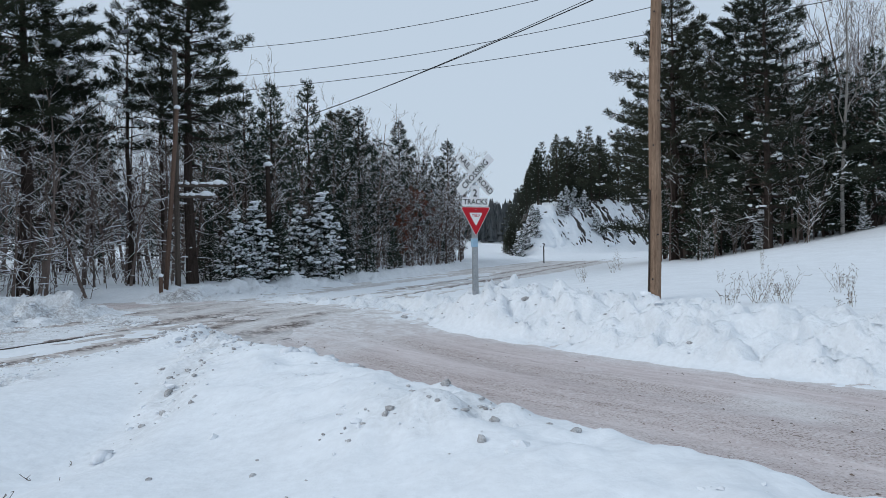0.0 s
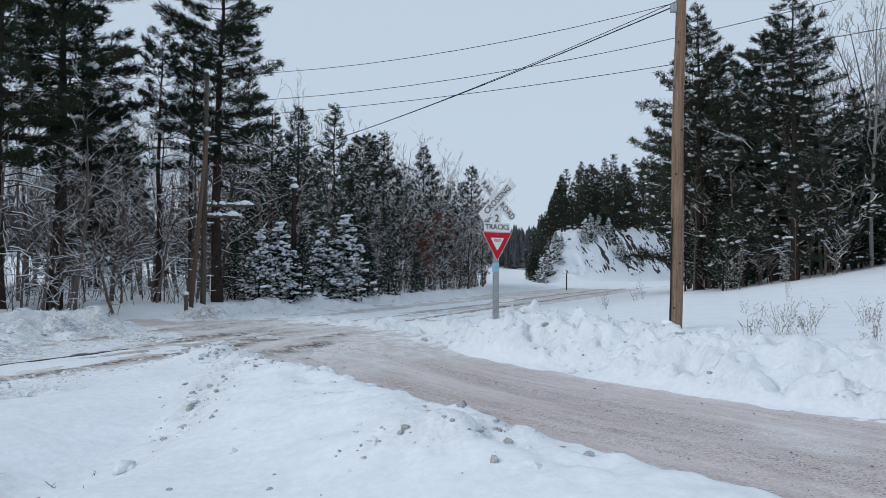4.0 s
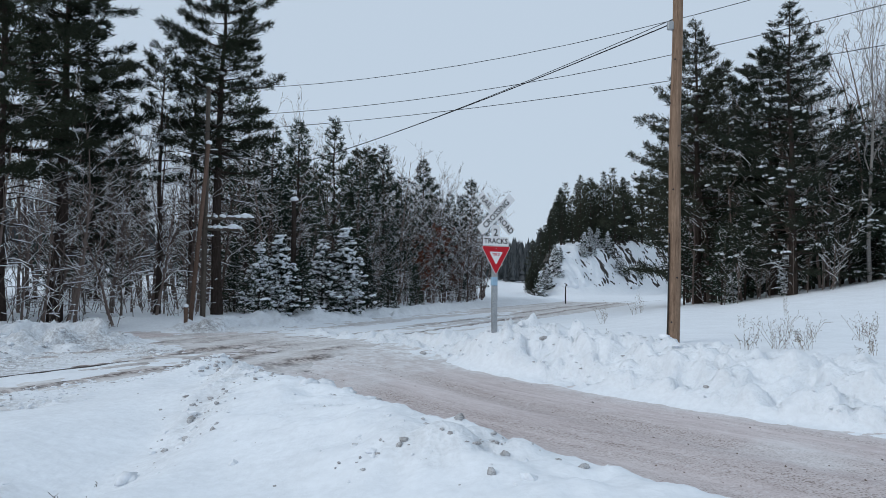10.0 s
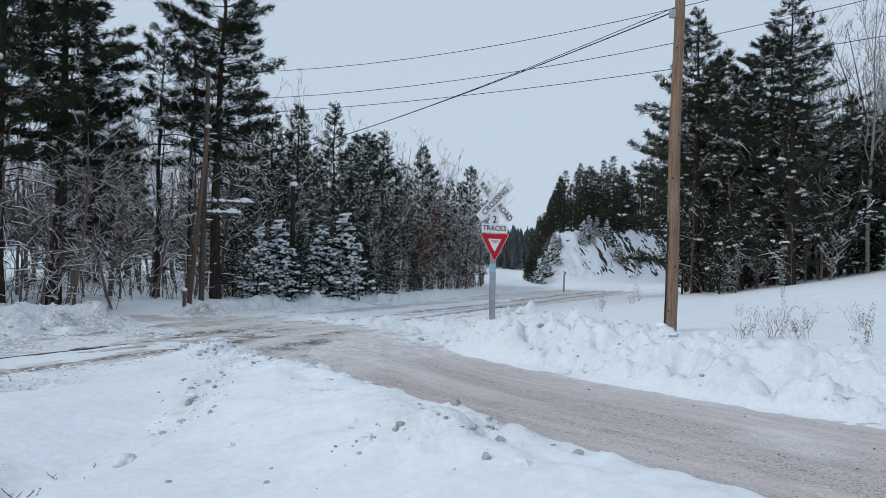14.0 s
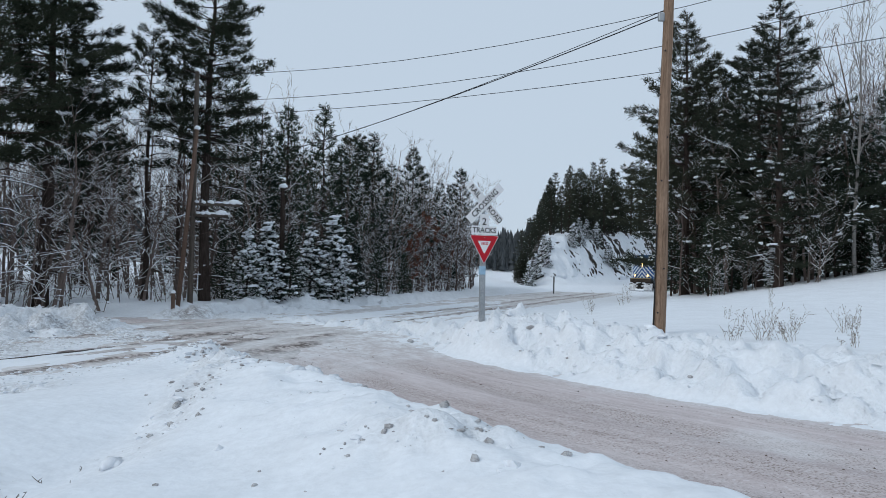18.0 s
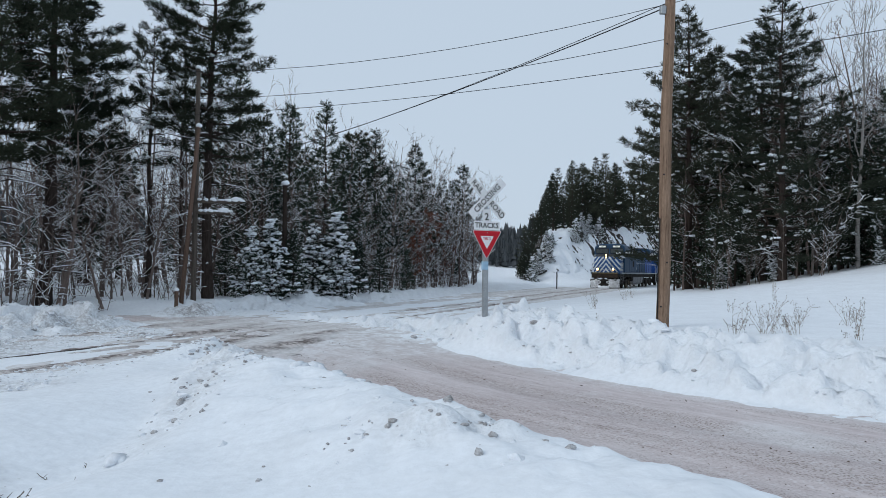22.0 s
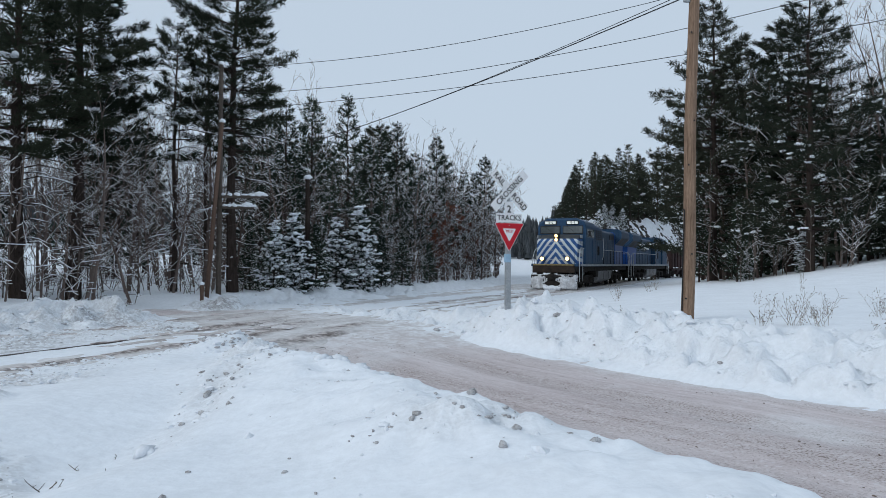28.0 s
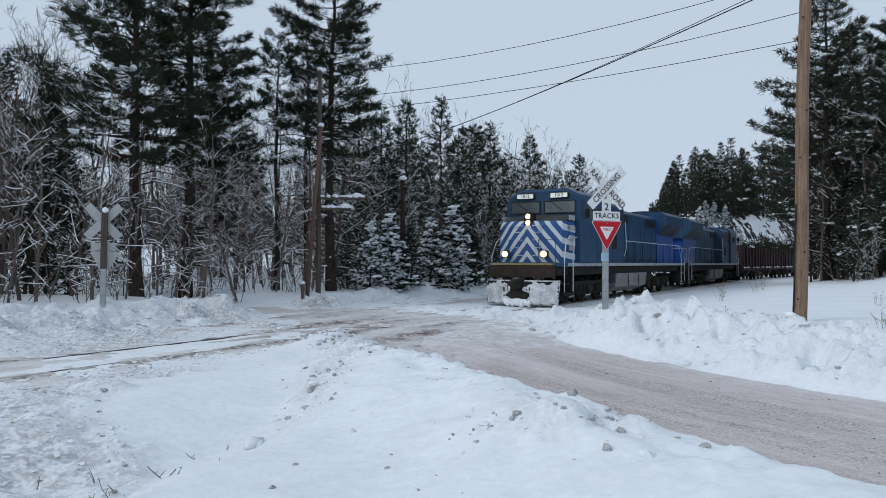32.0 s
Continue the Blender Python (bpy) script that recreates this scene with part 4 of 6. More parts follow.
    lean_fir = [conifer("green_fir", 66 + k, 3.6, 1.2, bare=0.03, whorl=0.18, limbs=5, droop=0.05, tuft=0.16, per=6, dens=1.2, snow=0.24, needle=SPRUCE, trunk_r=0.05, pad=0.05, joints=(0, 4)) for k in range(2)]
    for i, (x, y, top) in enumerate([(-2.4, 32.6, 3.9), (-3.3, 32.0, 3.4), (-1.5, 33.2, 3.4), (0.6, 36.6, 4.6), (-0.6, 36.0, 3.8), (1.8, 39.5, 3.2), (3.2, 43.0, 3.4), (-4.6, 34.0, 3.2), (5.4, 47.5, 3.0), (12.2, 66, 2.8)]):
        put("fir_tree", fir if i in (0, 1, 3, 4) else lean_fir, i, FT if i in (0, 1, 3, 4) else "small green fir flecked with snow", "fir tree", x, y, top, woods, 3.6)
    for i, (x, y, top) in enumerate([(-0.1, 46, 12.8), (1.0, 47.5, 10.6), (2.2, 50, 11.4), (3.5, 52, 12.3), (5.0, 55, 10.6), (7.0, 58, 12.6), (8.0, 60, 11.2), (10.3, 64, 10.5), (14.0, 72, 13.2), (13.0, 74, 11.5), (-3.4, 38, 10.5), (-2.2, 41, 11.5), (-5.0, 41, 13)]):
        put("spruce_tree", spruce, i, ST, "spruce tree", x, y, top, woods, 11.5)
    for i, (x, y, top) in enumerate([(7.3, 54.5, 5.6), (8.6, 57.5, 6.0), (9.8, 60.5, 5.4), (6.0, 52, 5.0)]):
        put("beech_tree", beech, i, "small beech that keeps its rust-brown leaves", "beech tree", x, y, top, woods, 6.0)
    rnd = np.random.default_rng(5)
    taken = []

    def scatter(count, s0, s1, p0, p1, keep):
        done = tries = 0
        while done < count and tries < count * 30:
            tries += 1
            s = rnd.uniform(s0, s1)
            p = p0 + (p1 - p0) * rnd.random() ** 1.3
            x, y = at(s, p)
            if y < 6 or x / y > 0.212 and p > 0 or not keep(x, y):
                continue
            if any((x - a) ** 2 + (y - b) ** 2 < 0.7 for a, b in taken):
                continue
            taken.append((x, y))
            done += 1
            yield float(x), float(y), done

    ok = lambda x, y: True
    for x, y, i in scatter(135, -34, 62, 10.2, 32, ok):
        plant("hardwood_tree", bare[i % 5], HT, "bare tree", woods, x, y, min(rnd.uniform(0.75, 1.2), (skyline(x, y) - 0.4) / 9.5), lean=(rnd.normal(0, 3), rnd.normal(0, 3)))
    for x, y, i in scatter(12, -34, 60, 15, 40, ok):
        plant("spruce_tree", spruce[i % 3], ST, "spruce tree", woods, x, y, min(rnd.uniform(0.55, 1.0), (skyline(x, y) - 0.4) / 11.5))
    for x, y, i in scatter(6, -40, 30, 16, 36, ok):
        plant("pine_tree", pine[i % 3], PT, "pine tree", woods, x, y, min(rnd.uniform(0.7, 0.95), (skyline(x, y) - 0.4) / 15.5))
    for x, y, i in scatter(130, -34, 62, 9.6, 17, ok):
        plant("sapling", sapling[i % 4], SP, "sapling", woods, x, y, rnd.uniform(0.5, 1.25), lean=(rnd.normal(0, 8), rnd.normal(0, 8)))
    for x, y, i in scatter(14, -48, 30, 22, 46, ok):
        plant("spruce_tree", far[i % 3], ST, "spruce tree", woods, x, y, min(rnd.uniform(0.45, 0.85), (skyline(x, y) - 0.4) / 12.0))
    for x, y, i in scatter(34, -46, 10, 12, 36, ok):
        plant("hardwood_tree", bare[i % 5], HT, "bare tree", woods, x, y, min(rnd.uniform(0.6, 1.0), (skyline(x, y) - 0.4) / 9.5))
    for x, y, i in scatter(14, -56, -22, 14, 34, ok):
        plant("spruce_tree", far[i % 3], ST, "spruce tree", woods, x, y, min(rnd.uniform(0.6, 1.0), (skyline(x, y) - 0.4) / 12.0))
    for x, y, i in scatter(3, -30, 40, 20, 30, ok):
        plant("spruce_tree", far[i % 3], ST, "spruce tree", woods, x, y, min(rnd.uniform(0.5, 0.9), (skyline(x, y) - 0.4) / 12.0))
    for x, y, i in scatter(20, -14, 44, 9.3, 12, ok):
        plant("hardwood_tree", snowy[i % 2], "crooked bare tree with thick snow on every branch", "bare tree", woods, x, y, rnd.uniform(0.7, 1.15), lean=(rnd.normal(0, 7), rnd.normal(0, 7)))
    for i in range(30):
        y = rnd.uniform(22.5, 40)
        x = -y * rnd.uniform(0.50, 0.76)
        if i % 3 == 0:
            plant("spruce_tree", far[i % 3], ST, "spruce tree", woods, x, y, min(rnd.uniform(0.6, 1.0), (skyline(x, y) - 0.4) / 12.0))
        else:
            plant("hardwood_tree", plainbare[i % 2], "bare dark hardwood tree with little snow", "bare tree", woods, x, y, min(rnd.uniform(0.9, 1.2), (skyline(x, y) + 0.5) / 9.5), lean=(rnd.normal(0, 3), rnd.normal(0, 3)))
    for x, y, i in scatter(34, 4, 62, 11, 30, ok):
        plant("hardwood_tree", bare[i % 5], HT, "bare tree", woods, x, y, min(rnd.uniform(1.0, 1.3), (skyline(x, y) + 0.2) / 9.5), lean=(rnd.normal(0, 3), rnd.normal(0, 3)))
    for x, y, i in scatter(34, -22, 58, 9.7, 12.5, ok):
        plant("hardwood_tree", bare[i % 5], HT, "bare tree", woods, x, y, rnd.uniform(0.5, 0.85), lean=(rnd.normal(0, 6), rnd.normal(0, 6)))
    # by the field
    put("pine_tree", rpine, 0, "large dark pine with snow clumps on its limbs", "pine tree", 25.9, 37.0, 18.6, right, 17.5, lean=(0, -2), turn=40)
    put("pine_tree", rpine, 1, "dark many-topped pine with snow clumps", "pine tree", 25.0, 46.0, 21.0, right, 17.5, turn=10)
    put("pine_tree", edge, 0, "dark pine beside the railway cutting", "pine tree", 29.6, 54.5, 18.0, right, 17.5, turn=100)
    put("pine_tree", edge, 1, "dark pine beside the railway cutting", "pine tree", 28.4, 50.0, 19.0, right, 17.5, turn=230)
    put("pine_tree", rpine, 0, "dark pine beside the railway cutting", "pine tree", 33.0, 47.0, 17.0, right, 17.5, turn=300)
    put("pine_tree", pine, 2, PT, "pine tree", 29.0, 43.5, 18.0, right, 15.5, turn=120)
    put("birch_tree", birch, 0, "pale bare birch with thin twigs", "birch tree", 30.0, 36.0, 17.5, right, 15.0)
    put("birch_tree", birch, 0, "pale bare birch with thin twigs", "birch tree", 28.6, 38.0, 12.0, right, 15.0, turn=90)
    put("hardwood_tree", bare, 1, "thin leaning bare tree", "bare tree", 23.5, 44.0, 9.5, right, 9.5, lean=(0, -6), turn=0)
    for i in range(78):
        az, rg = rnd.uniform(27, 52), rnd.uniform(46, 85)
        x, y = rg * math.sin(radians(az)), rg * math.cos(radians(az))
        if (x - T0[0]) * TN[0] + (y - T0[1]) * TN[1] > -6:
            continue
        if i % 4 == 0:
            plant("spruce_tree", spruce[i % 3], ST, "spruce tree", right, x, y, rnd.uniform(0.5, 1.0))
        else:
            plant("hardwood_tree", bare[i % 5], "bare grey hardwood tree", "bare tree", right, x, y, rnd.uniform(1.0, 1.65))
    for i in range(30):
        az, rg = rnd.uniform(27.5, 47), rnd.uniform(46, 76)
        x, y = rg * math.sin(radians(az)), rg * math.cos(radians(az))
        if (x - T0[0]) * TN[0] + (y - T0[1]) * TN[1] > -7.5:
            continue
        plant("spruce_tree", far[i % 3], ST, "spruce tree", right, x, y, rnd.uniform(0.35, 0.65) if rg < 54 else rnd.uniform(0.6, 0.95))
    for i in range(30):
        az, rg = rnd.uniform(28, 46), rnd.uniform(44, 60)
        x, y = rg * math.sin(radians(az)), rg * math.cos(radians(az))
        if (x - T0[0]) * TN[0] + (y - T0[1]) * TN[1] > -7.5:
            continue
        plant("sapling", sapling[i % 4], SP, "sapling", right, x, y, rnd.uniform(0.7, 1.4), lean=(rnd.normal(0, 8), rnd.normal(0, 8)))
    for i in range(16):
        az, rg = rnd.uniform(29, 45), rnd.uniform(43, 50)
        x, y = rg * math.sin(radians(az)), rg * math.cos(radians(az))
        if (x - T0[0]) * TN[0] + (y - T0[1]) * TN[1] > -7:
            continue
        plant("fir_tree", fir[i % 3], "small dark fir with some snow", "fir tree", right, x, y, rnd.uniform(0.35, 0.7)) if i % 4 == 1 else plant("sapling", sapling[i % 4], SP, "sapling", right, x, y, 1.0)
    for i in range(30):
        az, rg = rnd.uniform(34, 47), rnd.uniform(50, 72)
        x, y = rg * math.sin(radians(az)), rg * math.cos(radians(az))
        if i % 4 == 0:
            plant("spruce_tree", far[i % 3], ST, "spruce tree", right, x, y, rnd.uniform(0.8, 1.05))
        else:
            plant("hardwood_tree", bare[i % 5], "tall bare grey hardwood tree", "bare tree", right, x, y, rnd.uniform(1.3, 1.75))
    # on the hill above the outcrop
    for i, (x, y, top) in enumerate([(29.4, 103, 8.5), (31.5, 106, 11.0), (33.6, 108, 12.8), (36.8, 112, 17.6), (41.3, 116, 20.8), (44.2, 118, 21.2), (47.2, 120, 22.2), (50.1, 122, 23.6), (52.5, 124, 22.0), (39, 113, 17), (46, 119, 17.5), (55, 127, 22), (58, 128, 24), (61, 130, 25.5), (64, 132, 26), (67, 134, 27), (59.5, 131, 23), (70, 136, 27)]):
        put("spruce_tree", hillpine, i, ST, "spruce tree", x, y, top, hill, 12.0)
    for i in range(105):
        r, q = rnd.uniform(-4, 62), rnd.uniform(5, 40)
        x, y = 30 + 0.747 * r - 0.664 * q, 100 + 0.664 * r + 0.747 * q
        if hilltop(x, y) < 3:
            continue
        plant("spruce_tree", hillpine[i % 4], ST, "spruce tree", hill, x, y, min(rnd.uniform(0.7, 1.15), hilltop(x, y) / 12.0))
    for i in range(9):
        x, y = 29.0 + rnd.uniform(-1.5, 1.2), 101 + rnd.uniform(-1, 6)
        if hilltop(x, y) > 1.5:
            plant("spruce_tree", hillpine[i % 4], ST, "spruce tree", hill, x, y, min(rnd.uniform(0.35, 0.75), hilltop(x, y) / 12.0))
    for i in range(15):
        r, q = rnd.uniform(-5, 32), rnd.uniform(-1.0, 3.5)
        x, y = 30 + 0.747 * r - 0.664 * q, 100 + 0.664 * r + 0.747 * q
        plant("fir_tree", fir[i % 3], FT, "fir tree", hill, x, y, rnd.uniform(0.4, 1.2))
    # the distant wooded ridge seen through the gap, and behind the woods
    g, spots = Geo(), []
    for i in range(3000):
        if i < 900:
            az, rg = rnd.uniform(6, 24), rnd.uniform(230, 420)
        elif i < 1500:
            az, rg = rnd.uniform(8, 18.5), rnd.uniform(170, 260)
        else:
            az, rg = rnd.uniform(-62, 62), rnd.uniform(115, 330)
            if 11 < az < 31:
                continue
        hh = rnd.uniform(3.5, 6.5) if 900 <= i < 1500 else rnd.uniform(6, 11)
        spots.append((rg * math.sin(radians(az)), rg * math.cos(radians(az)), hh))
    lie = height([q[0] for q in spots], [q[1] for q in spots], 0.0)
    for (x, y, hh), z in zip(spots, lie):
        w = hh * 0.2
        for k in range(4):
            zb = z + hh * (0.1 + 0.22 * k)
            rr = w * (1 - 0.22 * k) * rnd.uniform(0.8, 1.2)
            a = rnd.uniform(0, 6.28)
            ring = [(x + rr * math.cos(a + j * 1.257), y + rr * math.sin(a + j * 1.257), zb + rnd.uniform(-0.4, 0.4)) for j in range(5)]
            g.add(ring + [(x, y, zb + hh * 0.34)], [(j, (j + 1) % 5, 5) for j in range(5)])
    # no air haze here; the material's colour carries it
    thing("distant_woods", "far dark wooded ridge under snow, haze in its colour", "woods", kind="stuff", geo=g, material=HAZYWOODS)


def build_brush():
    """Thin stems and snowy twigs along the edge of the woods."""
    rnd = np.random.default_rng(33)
    g, w = Geo(), Geo()
    spots = np.array([at(rnd.uniform(-34, 56), 9.0 + 16 * rnd.random() ** 1.5) for _ in range(1700)])
    spots = spots[(spots[:, 1] > 8) & (spots[:, 0] < 0.2 * spots[:, 1])]
    for (x, y), z in zip(spots, height(spots[:, 0], spots[:, 1], 0.0)):
        L = rnd.uniform(0.6, 3.2)
        d = np.array([rnd.normal(0, 0.35), rnd.normal(0, 0.35), 1.0])
        P = [np.array([x, y, z - 0.1])]
        for _ in range(4):
            d = d + rnd.normal(0, 0.16, 3)
            P.append(P[-1] + d / np.linalg.norm(d) * L / 4)
        g.tube(P, np.linspace(0.016, 0.005, 5), 3, caps=False)
        for k in range(3):
            q = P[1 + k]
            e = rnd.normal(0, 1, 3)
            e[2] = abs(e[2]) * 0.4
            q2 = q + e / np.linalg.norm(e) * L * rnd.uniform(0.15, 0.4)
            g.tube([q, q2], [0.009, 0.004], 3, caps=False)
            if rnd.random() < 0.85:
                w.tube([q + [0, 0, 0.015], q2 + [0, 0, 0.015]], [0.015, 0.009], 3, caps=False)
    t = thing("brush", "tangled bare undergrowth with snow on its twigs", "undergrowth", kind="stuff", geo=g, material=TWIG)
    tagged(part("snow_load", w, TREESNOW, t), kind="stuff")


# ---------------------------------------------------------------- signs, poles, wires
def letters(text, size, thick=0.002):
    c = bpy.data.curves.new("letters", "FONT")
    c.offset = size * 0.012
    c.body, c.size, c.extrude, c.align_x, c.align_y, c.resolution_u = text, size, thick, "CENTER", "CENTER", 2
    o = bpy.data.objects.new("letters_tmp", c)
    scene.collection.objects.link(o)
    me = bpy.data.meshes.new_from_object(o)
    bpy.data.objects.remove(o)
    return me


def lettering(text, size, material, parent, m, wide=1.0):
    me = letters(text, size)
    me.materials.clear()
    me.materials.append(material)
    ob = part("lettering", me, None, parent)
    ob.matrix_basis = m @ Matrix.Diagonal((wide, 1, 1, 1))
    return ob


def plate(pts, y0, y1):
    """A flat plate with this outline in x and z, from y0 to y1."""
    n = len(pts)
    v = [(x, y0, z) for x, z in pts] + [(x, y1, z) for x, z in pts]
    f = [tuple(range(n)), tuple(range(2 * n - 1, n - 1, -1))] + [(i, i + n, (i + 1) % n + n, (i + 1) % n) for i in range(n)]
    return Geo().add(v, f)


def rounded(pts, r, k=4):
    """Rounds the corners of an outline."""
    out, n = [], len(pts)
    for i in range(n):
        p, a, b = (np.array(pts[j % n], float) for j in (i, i - 1, i + 1))
        u, w = (a - p) / np.linalg.norm(a - p), (b - p) / np.linalg.norm(b - p)
        s, e = p + u * r, p + w * r
        for t in np.linspace(0, 1, k):
            out.append(tuple((1 - t) ** 2 * s + 2 * t * (1 - t) * p + t * t * e))
    return out


def blade(L, w, angle, y0, y1):
    c, s = math.cos(radians(angle)), math.sin(radians(angle))
    pts = rounded([(-L / 2, -w / 2), (L / 2, -w / 2), (L / 2, w / 2), (-L / 2, w / 2)], 0.025)
    return plate([(x * c - z * s, x * s + z * c) for x, z in pts], y0, y1)


def triangle(side, top):
    h = side * 0.866
    return [(-side / 2, top), (0, top - h), (side / 2, top)]


def build_front_sign():
    """Crossbuck with plates; its origin is at the post's foot in the snow."""
    t = thing("crossing_sign", "white railroad crossbuck over a red yield sign on a steel post", "road sign", m=pose(3.77, 16.4, 0.72, 0, 0, 15.2))
    g = Geo()
    for x0, x1, y0, y1 in ((-0.07, -0.055, -0.03, 0.03), (0.055, 0.07, -0.03, 0.03), (-0.055, 0.055, -0.035, -0.02)):
        g.box((x0, y0, -0.5), (x1, y1, 2.2), 0.004)
    part("post", g, GALV, t, "galvanised U-channel post")
    part("upper_post", Geo().box((-0.035, -0.028, 1.15), (0.035, 0.02, 2.86), 0.006), GALV, t)
    part("sleeve", Geo().box((-0.085, -0.05, 1.0), (0.06, 0.045, 1.2), 0.008), STEELBLUE, t, "pale blue reflective sleeve")
    zc = 2.70
    b1 = part("crossbuck_blade", blade(1.22, 0.229, -45, -0.06, -0.056), SIGNWHITE, t, "white blade lettered RAILROAD")
    b1.location = (0, 0, zc)
    b2 = part("crossbuck_blade", blade(1.22, 0.229, 45, -0.072, -0.068), SIGNWHITE, t, "white blade lettered CROSSING")
    b2.location = (0, 0, zc)
    up = pose(0, 0, 0, 90, 0, 0)
    for word, off in (("RAIL", -0.375), ("ROAD", 0.375)):
        lettering(word, 0.205, BLACK, b1, pose(0, 0, 0, 0, 45, 0) @ pose(off, -0.0615, 0, 0, 0, 0) @ up, 0.86)
    lettering("CROSSING", 0.205, BLACK, b2, pose(0, 0, 0, 0, -45, 0) @ pose(0, -0.0735, 0, 0, 0, 0) @ up, 0.93)
    p2 = part("number_plate", plate(rounded([(-0.115, 2.12), (0.115, 2.12), (0.115, 2.44), (-0.115, 2.44)], 0.02), -0.05, -0.045), SIGNWHITE, t, "white plate with the figure 2")
    lettering("2", 0.24, BLACK, p2, pose(0, -0.052, 2.255) @ up)
    p3 = part("tracks_plate", plate(rounded([(-0.345, 1.945), (0.345, 1.945), (0.345, 2.155), (-0.345, 2.155)], 0.02), -0.058, -0.053), SIGNWHITE, t, "white plate lettered TRACKS")
    lettering("TRACKS", 0.175, BLACK, p3, pose(0, -0.060, 2.05) @ up, 0.98)
    y = part("yield_sign", plate(rounded(triangle(0.80, 1.935), 0.06), -0.068, -0.063), SIGNWHITE, t, "red and white yield triangle")
    part("red_border", plate(rounded(triangle(0.765, 1.925), 0.05), -0.0705, -0.0688), SIGNRED, y)
    part("white_centre", plate(rounded(triangle(0.36, 1.80), 0.035), -0.0730, -0.0712), SIGNWHITE, y)
    lettering("YIELD", 0.088, SIGNRED, y, pose(0, -0.0745, 1.735) @ up, 0.92)
    for z in (2.84, 1.28, 1.88):
        part("bolt", Geo().tube([(0, -0.082, z), (0, -0.06, z)], 0.012, 6), GALV, t)


def build_back_sign():
    """The crossing's other sign, seen from behind."""
    t = thing("crossing_sign", "pale back of a crossbuck and yield sign on a post", "road sign", m=pose(-9.23, 19.2, 0.45, 0, 0.9, 8))
    part("lower_post", Geo().box((-0.07, -0.06, -0.6), (0.07, 0.05, 1.55), 0.008), GALV, t)
    part("upper_post", Geo().box((-0.085, -0.075, 1.0), (0.075, -0.01, 2.55), 0.012), OLDPOLE, t, "greenish weathered wooden post")
    part("snow_cap", Geo().blob((0, -0.04, 2.59), (0.10, 0.085, 0.10), 3, 0.12), TREESNOW, t, smooth=True)
    for a, y in ((45, 0.03), (-45, 0.04)):
        b = part("crossbuck_blade", blade(1.22, 0.229, a, y, y + 0.004), SIGNBACK, t)
        b.location = (-0.06, 0, 2.28)
    part("plate", plate([(-0.36, 1.50), (0.28, 1.50), (0.28, 1.70), (-0.36, 1.70)], 0.03, 0.034), SIGNBACK, t)
    part("yield_back", plate(rounded(triangle(0.80, 1.47), 0.06), 0.045, 0.049), SIGNBACK, t)
    part("reflector", Geo().box((0.085, -0.03, 0.80), (0.10, 0.01, 0.98), 0.004), SIGNWHITE, t)


